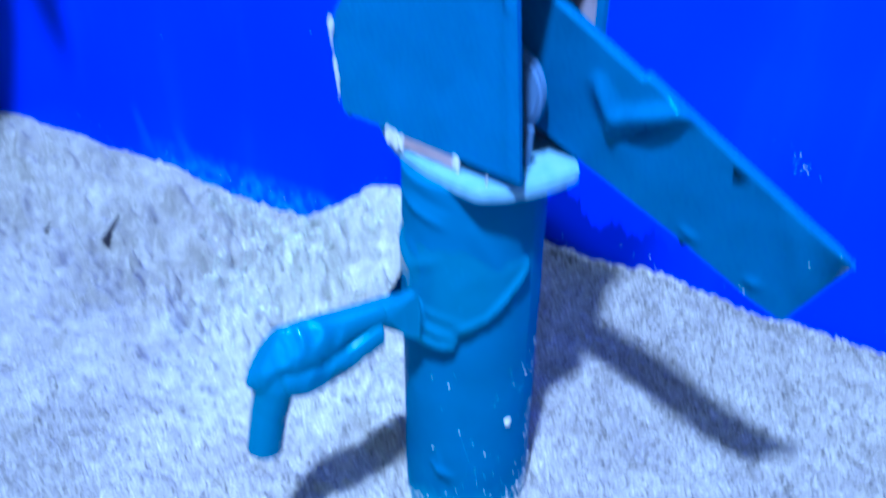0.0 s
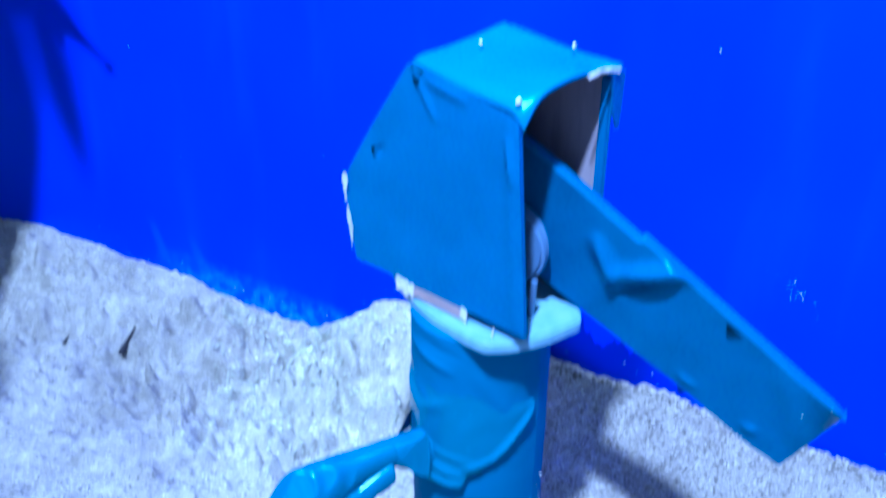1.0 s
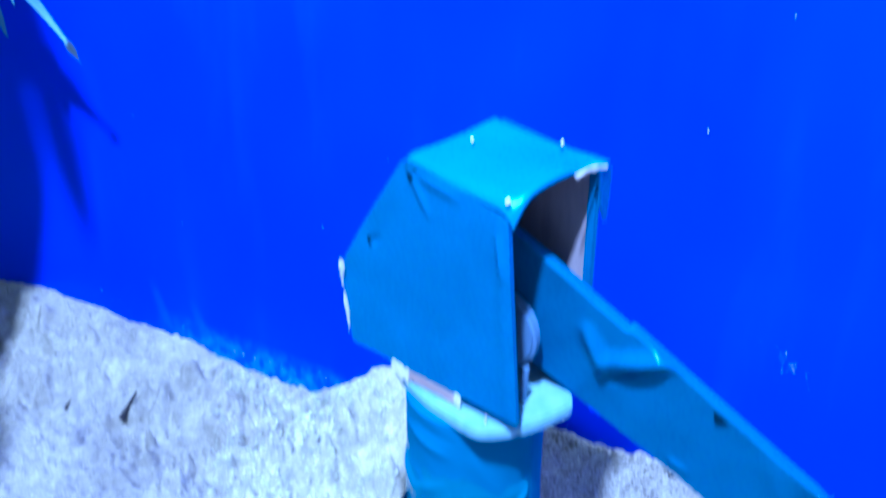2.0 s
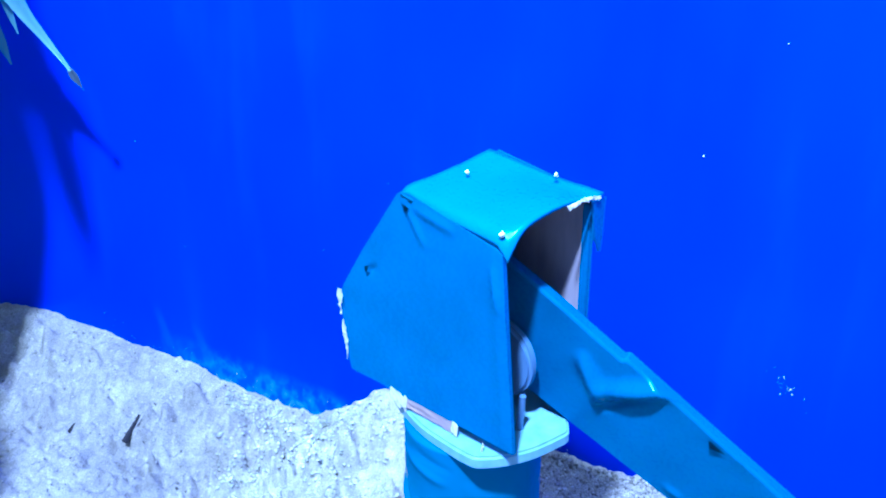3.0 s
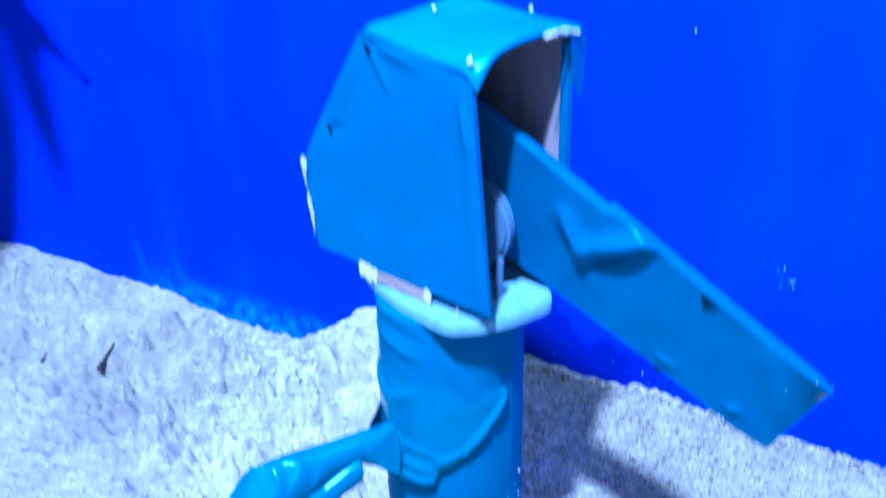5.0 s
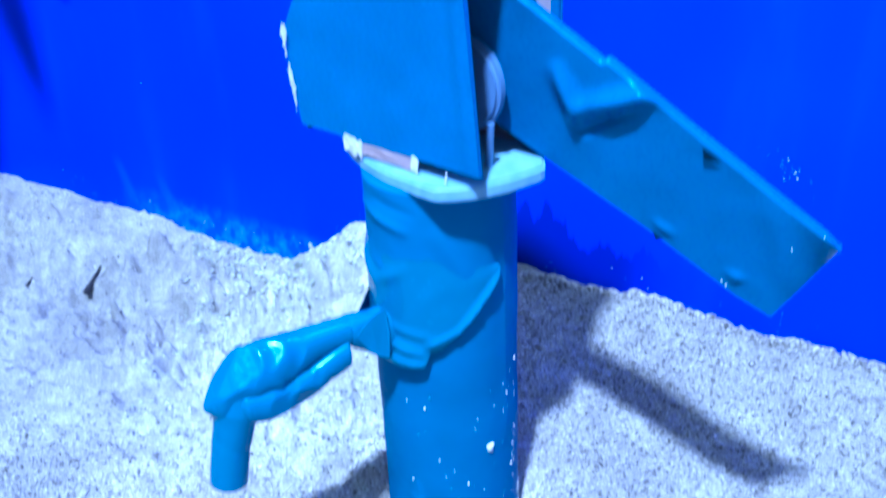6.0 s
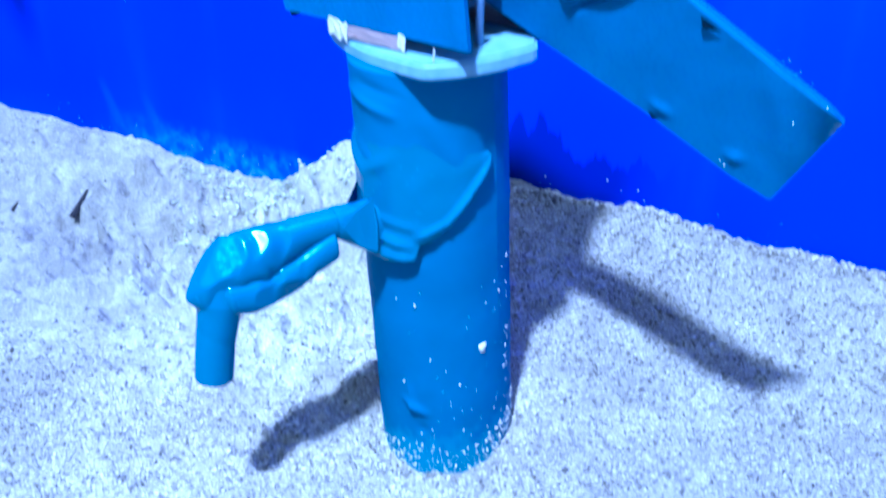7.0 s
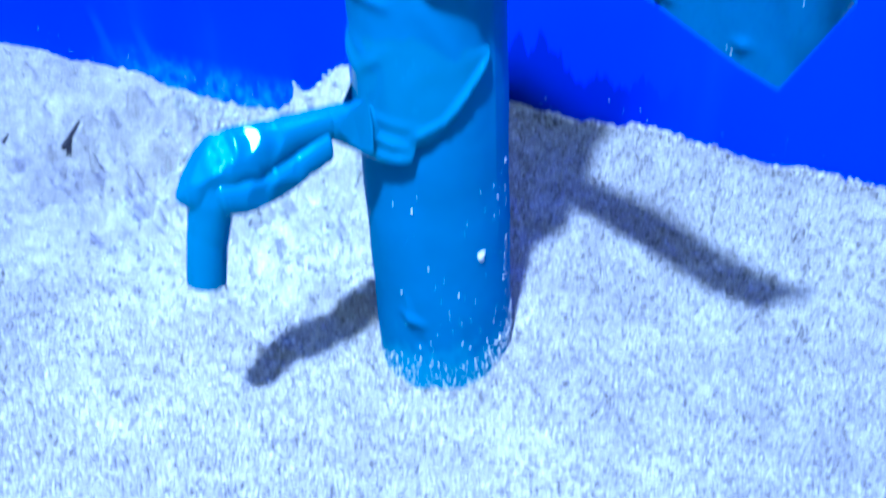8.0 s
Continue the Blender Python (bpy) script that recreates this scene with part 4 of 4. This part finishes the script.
# sand sticking to the pump
def stuck_sand():
    rs = np.random.RandomState(21)
    k = 560
    a = np.radians(rs.uniform(-185, -5, k))
    z = 0.0015 + (0.011 + 0.009 * value_noise(a, a * 0, 2.3, 3)) * rs.rand(k) ** 1.3 + 0.010 * smooth01((a + 1.6) / 1.6)
    extra = rs.rand(k) < 0.13
    z[extra] = 0.016 + 0.072 * rs.rand(extra.sum()) ** 1.3
    a[extra] = np.radians(-25 - 100 * rs.rand(extra.sum()) ** 1.7)
    size = np.where(extra, 0.00016 + 0.00034 * rs.rand(k) ** 3, 0.00012 + 0.00050 * rs.rand(k) ** 3.5)
    r = RAD + 0.0003
    c = np.stack([AXIS.x + r * np.cos(a), AXIS.y + r * np.sin(a), z], 1)
    # one large grain, and a few on the roof and the handle
    q = math.radians(-58)
    c = np.concatenate([c, [(AXIS.x + r * math.cos(q), AXIS.y + r * math.sin(q), 0.0548), (AXIS.x + r * math.cos(q + 0.04), AXIS.y + r * math.sin(q + 0.04), 0.0556)]])
    size = np.concatenate([size, [0.0013, 0.0011]])
    for s, e, z0 in ((0.0480, 0.0195, 0.2528), (0.0482, 0.0190, 0.2534), (0.0715, 0.0385, 0.2522), (0.0717, 0.0380, 0.2530), (0.0765, 0.0010, 0.2434), (0.0772, 0.0014, 0.2436)):
        c = np.concatenate([c, [tuple(head_at(s, e, z0))]])
        size = np.append(size, 0.0008)
    for s, z0 in ((0.0470, 0.1440), (0.0285, 0.1300), (0.0300, 0.1286), (0.0550, 0.1496)):
        p = HANDLE_O + HD * (s * 0.937) - HN * 0.0008
        c = np.concatenate([c, [(p.x, p.y, float(handle_at(s, z0)))]])
        size = np.append(size, 0.00030)
    grains("stuck_sand", c, size, "white sand grains stuck to the teal tape", rs, PALE, 1.6)
    # grains splashed on the wall
    k = 120
    u = rs.uniform(-0.36, 0.14, k)
    h = np.interp(WALL_P.x + WALL_U.x * u, FOOT_X, FOOT_Z) - WALL_P.z + 0.016 * rs.rand(k) ** 2.5
    u = np.concatenate([u, rs.normal(0.076, 0.005, 26), rs.uniform(-0.3, -0.1, 5), [0.0274, 0.0546, 0.1247]])
    h = np.concatenate([h, rs.normal(0.101, 0.002, 26) - 0.6 * (u[k:k + 26] - 0.076), rs.uniform(0.08, 0.2, 5), [0.2020, 0.2519, 0.064]])
    size = 0.00016 + 0.0003 * rs.rand(len(u)) ** 2
    size[-8:] = 0.0003, 0.0003, 0.0004, 0.0003, 0.0003, 0.0008, 0.0005, 0.0007
    c = [tuple(WALL_P + WALL_U * a + WALL_N * (-LEAN_BACK * b + 0.0006) + Vector((0, 0, b))) for a, b in zip(u, h)]
    grains("splashed_sand", np.array(c), size, "sand grains splashed on the blue wall", rs, PALE)


stuck_sand()


# ---- plant beside the wall ----
def blade(points, width, name, mat, parent, label="", blunt=False):
    """A long folded leaf along a curve, widest at a third, with a raised midrib."""
    pts = [Vector(p) for p in points]
    path = []
    for i in range(len(pts) - 1):
        p0, p1, p2, p3 = pts[max(i - 1, 0)], pts[i], pts[i + 1], pts[min(i + 2, len(pts) - 1)]
        for s in range(8):
            t = s / 8
            path.append(0.5 * ((2 * p1) + (p2 - p0) * t + (2 * p0 - 5 * p1 + 4 * p2 - p3) * t * t + (3 * p1 - p0 - 3 * p2 + p3) * t ** 3))
    path.append(pts[-1])
    n = len(path)
    bm = bmesh.new()
    rows = []
    for i, p in enumerate(path):
        way = (path[min(i + 1, n - 1)] - path[max(i - 1, 0)]).normalized()
        side = way.cross(Vector((0.1, -1, 0.25))).normalized()
        face = side.cross(way)
        t = i / (n - 1)
        w = width * (0.45 + 0.55 * math.sin(math.pi * min(1, t * 1.5) * 0.66 + 0.3)) * (1 - smooth01((t - 0.35) / 0.65) * 0.9)
        if blunt:
            w = width * (0.35 + 0.65 * min(1, t * 2.5)) * (1 - 0.85 * float(smooth01((t - 0.86) / 0.14)))
        rows.append([bm.verts.new(p + side * (w * x) + face * (abs(x) * w * 0.35)) for x in (-0.5, 0.0, 0.5)])
    for a, b in zip(rows, rows[1:]):
        for k in range(2):
            bm.faces.new((a[k], a[k + 1], b[k + 1], b[k]))
    bmesh.ops.solidify(bm, geom=bm.faces[:], thickness=0.0005)
    return part(name, bm, mat, parent, label, True)


def build_plant():
    base = Vector((-0.50, 0.50, 0.0))
    base.z = float(sand_height(base.x, base.y)) - 0.005
    plant = new("grass_plant")
    plant.location = base
    tagged(plant, "clump of long pale strap leaves arching over the sand", "plant")
    drooping = [
        # the leaf whose tip hangs in front of the wall, and two shorter ones
        ((-0.3834, 0.4560, 0.2690), (-0.3001, 0.4909, 0.3525), (-0.2320, 0.4940, 0.2930), (-0.2110, 0.4940, 0.2610), (-0.1955, 0.4940, 0.2355), 0.0230),
        ((-0.4034, 0.4610, 0.2390), (-0.3091, 0.4946, 0.3316), (-0.2430, 0.4967, 0.2950), (-0.2335, 0.4967, 0.2640), (-0.2275, 0.4967, 0.2385), 0.0062),
        ((-0.3934, 0.4610, 0.2590), (-0.2986, 0.4946, 0.3474), (-0.2324, 0.4967, 0.3054), (-0.2250, 0.4967, 0.2780), (-0.2205, 0.4967, 0.2545), 0.0042),
    ]
    tall = [
        # unseen taller leaves that lean towards the lamp and shade the wall
        ((-0.4200, 0.4700, 0.3800), (-0.2850, 0.4100, 0.6700), (-0.2420, 0.4110, 0.5200), (-0.2260, 0.4116, 0.4235), (-0.2195, 0.4060, 0.3793), (-0.2085, 0.3975, 0.3110), 0.0180),
        ((-0.4200, 0.4700, 0.3600), (-0.2900, 0.4150, 0.6500), (-0.2350, 0.4140, 0.4750), (-0.2137, 0.4034, 0.4134), (-0.1940, 0.3911, 0.3864), 0.0032),
        ((-0.4400, 0.4700, 0.3600), (-0.3000, 0.4010, 0.6700), (-0.2660, 0.4040, 0.5300), (-0.2580, 0.4054, 0.4379), (-0.2540, 0.4075, 0.3795), (-0.2520, 0.4091, 0.2870), 0.0440),
        ((-0.4500, 0.4700, 0.3400), (-0.3300, 0.3970, 0.6500), (-0.2900, 0.4000, 0.5300), (-0.2810, 0.4025, 0.4517), (-0.2940, 0.4054, 0.3928), (-0.3110, 0.4098, 0.2820), 0.0560),
        ((-0.46, 0.46, 0.30), (-0.3700, 0.3900, 0.480), (-0.3250, 0.3750, 0.420), (-0.3200, 0.3700, 0.3300), (-0.3250, 0.3600, 0.2300), 0.0620),
        # wide unseen leaves added to darken the far left and block sky light
        ((-0.47, 0.50, 0.20), (-0.4300, 0.4900, 0.330), (-0.3700, 0.4700, 0.320), (-0.3450, 0.4600, 0.2100), (-0.3500, 0.4500, 0.0900), 0.0620),
        ((-0.47, 0.52, 0.22), (-0.4200, 0.5300, 0.360), (-0.3600, 0.5200, 0.340), (-0.3350, 0.5100, 0.2200), (-0.3400, 0.5000, 0.1000), 0.0620),
        ((-0.46, 0.52, 0.20), (-0.3900, 0.5300, 0.270), (-0.3050, 0.4780, 0.2350), (-0.2950, 0.3850, 0.2050), (-0.3000, 0.3300, 0.1500), 0.0660),
        ((-0.48, 0.52, 0.34), (-0.5200, 0.5200, 0.520), (-0.4400, 0.5000, 0.5600), (-0.4000, 0.4800, 0.4800), 0.0900),
        ((-0.50, 0.52, 0.34), (-0.4800, 0.5600, 0.540), (-0.4200, 0.5500, 0.5800), (-0.3900, 0.5400, 0.4900), 0.0900),
        ((-0.46, 0.43, 0.36), (-0.3600, 0.3500, 0.400), (-0.2900, 0.3150, 0.345), (-0.2560, 0.3000, 0.2850), (-0.2500, 0.2800, 0.2100), 0.0560),
        ((-0.47, 0.46, 0.34), (-0.4200, 0.4000, 0.560), (-0.3100, 0.3100, 0.610), (-0.2700, 0.2800, 0.5200), (-0.2750, 0.2700, 0.4000), 0.0760),
        ((-0.48, 0.44, 0.34), (-0.4400, 0.3700, 0.540), (-0.3500, 0.2800, 0.580), (-0.3200, 0.2500, 0.5000), (-0.3250, 0.2400, 0.3800), 0.0760),
        ((-0.52, 0.48, 0.22), (-0.58, 0.46, 0.34), (-0.66, 0.44, 0.30), (-0.70, 0.43, 0.20), 0.022),
        ((-0.50, 0.47, 0.26), (-0.50, 0.42, 0.42), (-0.47, 0.34, 0.44), (-0.44, 0.27, 0.34), 0.024),
    ]
    root = (-0.50, 0.50, 0.03)
    for i, (*pts, w) in enumerate(drooping + tall):
        ob = blade([root, *pts], w, "leaf", LEAF, plant, blunt=i > 0)
        ob.matrix_parent_inverse = Matrix.Translation(-base)
        if i == 0:
            blade([(-0.1962, 0.4940, 0.2366), (-0.1933, 0.4942, 0.2305), (-0.1905, 0.4943, 0.2245)], 0.0046, "leaf_tip", DRY, ob, label="withered dark leaf tip")


build_plant()


# ---- small dark twigs in the sand ----
def build_twigs():
    for x, y, r, length, turn in ((-0.1880, 0.4665, 0.0025, 0.018, -24), (-0.2260, 0.4700, 0.0014, 0.006, -30)):
        bm = bmesh.new()
        bmesh.ops.create_cone(bm, cap_ends=True, segments=8, radius1=r * 0.8, radius2=r * 0.3, depth=length)
        for v in bm.verts:
            v.co.x *= 0.75 + 0.5 * (v.co.y > 0)
        me = bpy.data.meshes.new("twig")
        bm.to_mesh(me)
        bm.free()
        me.materials.append(DARK)
        ob = new("twig", me)
        ob.matrix_world = pose(x, y, float(sand_height(x, y)) + r * 1.2, -58, 0, turn)
        tagged(ob, "short dark twig lying half buried in sand", "twig", group="twigs in the sand")


build_twigs()
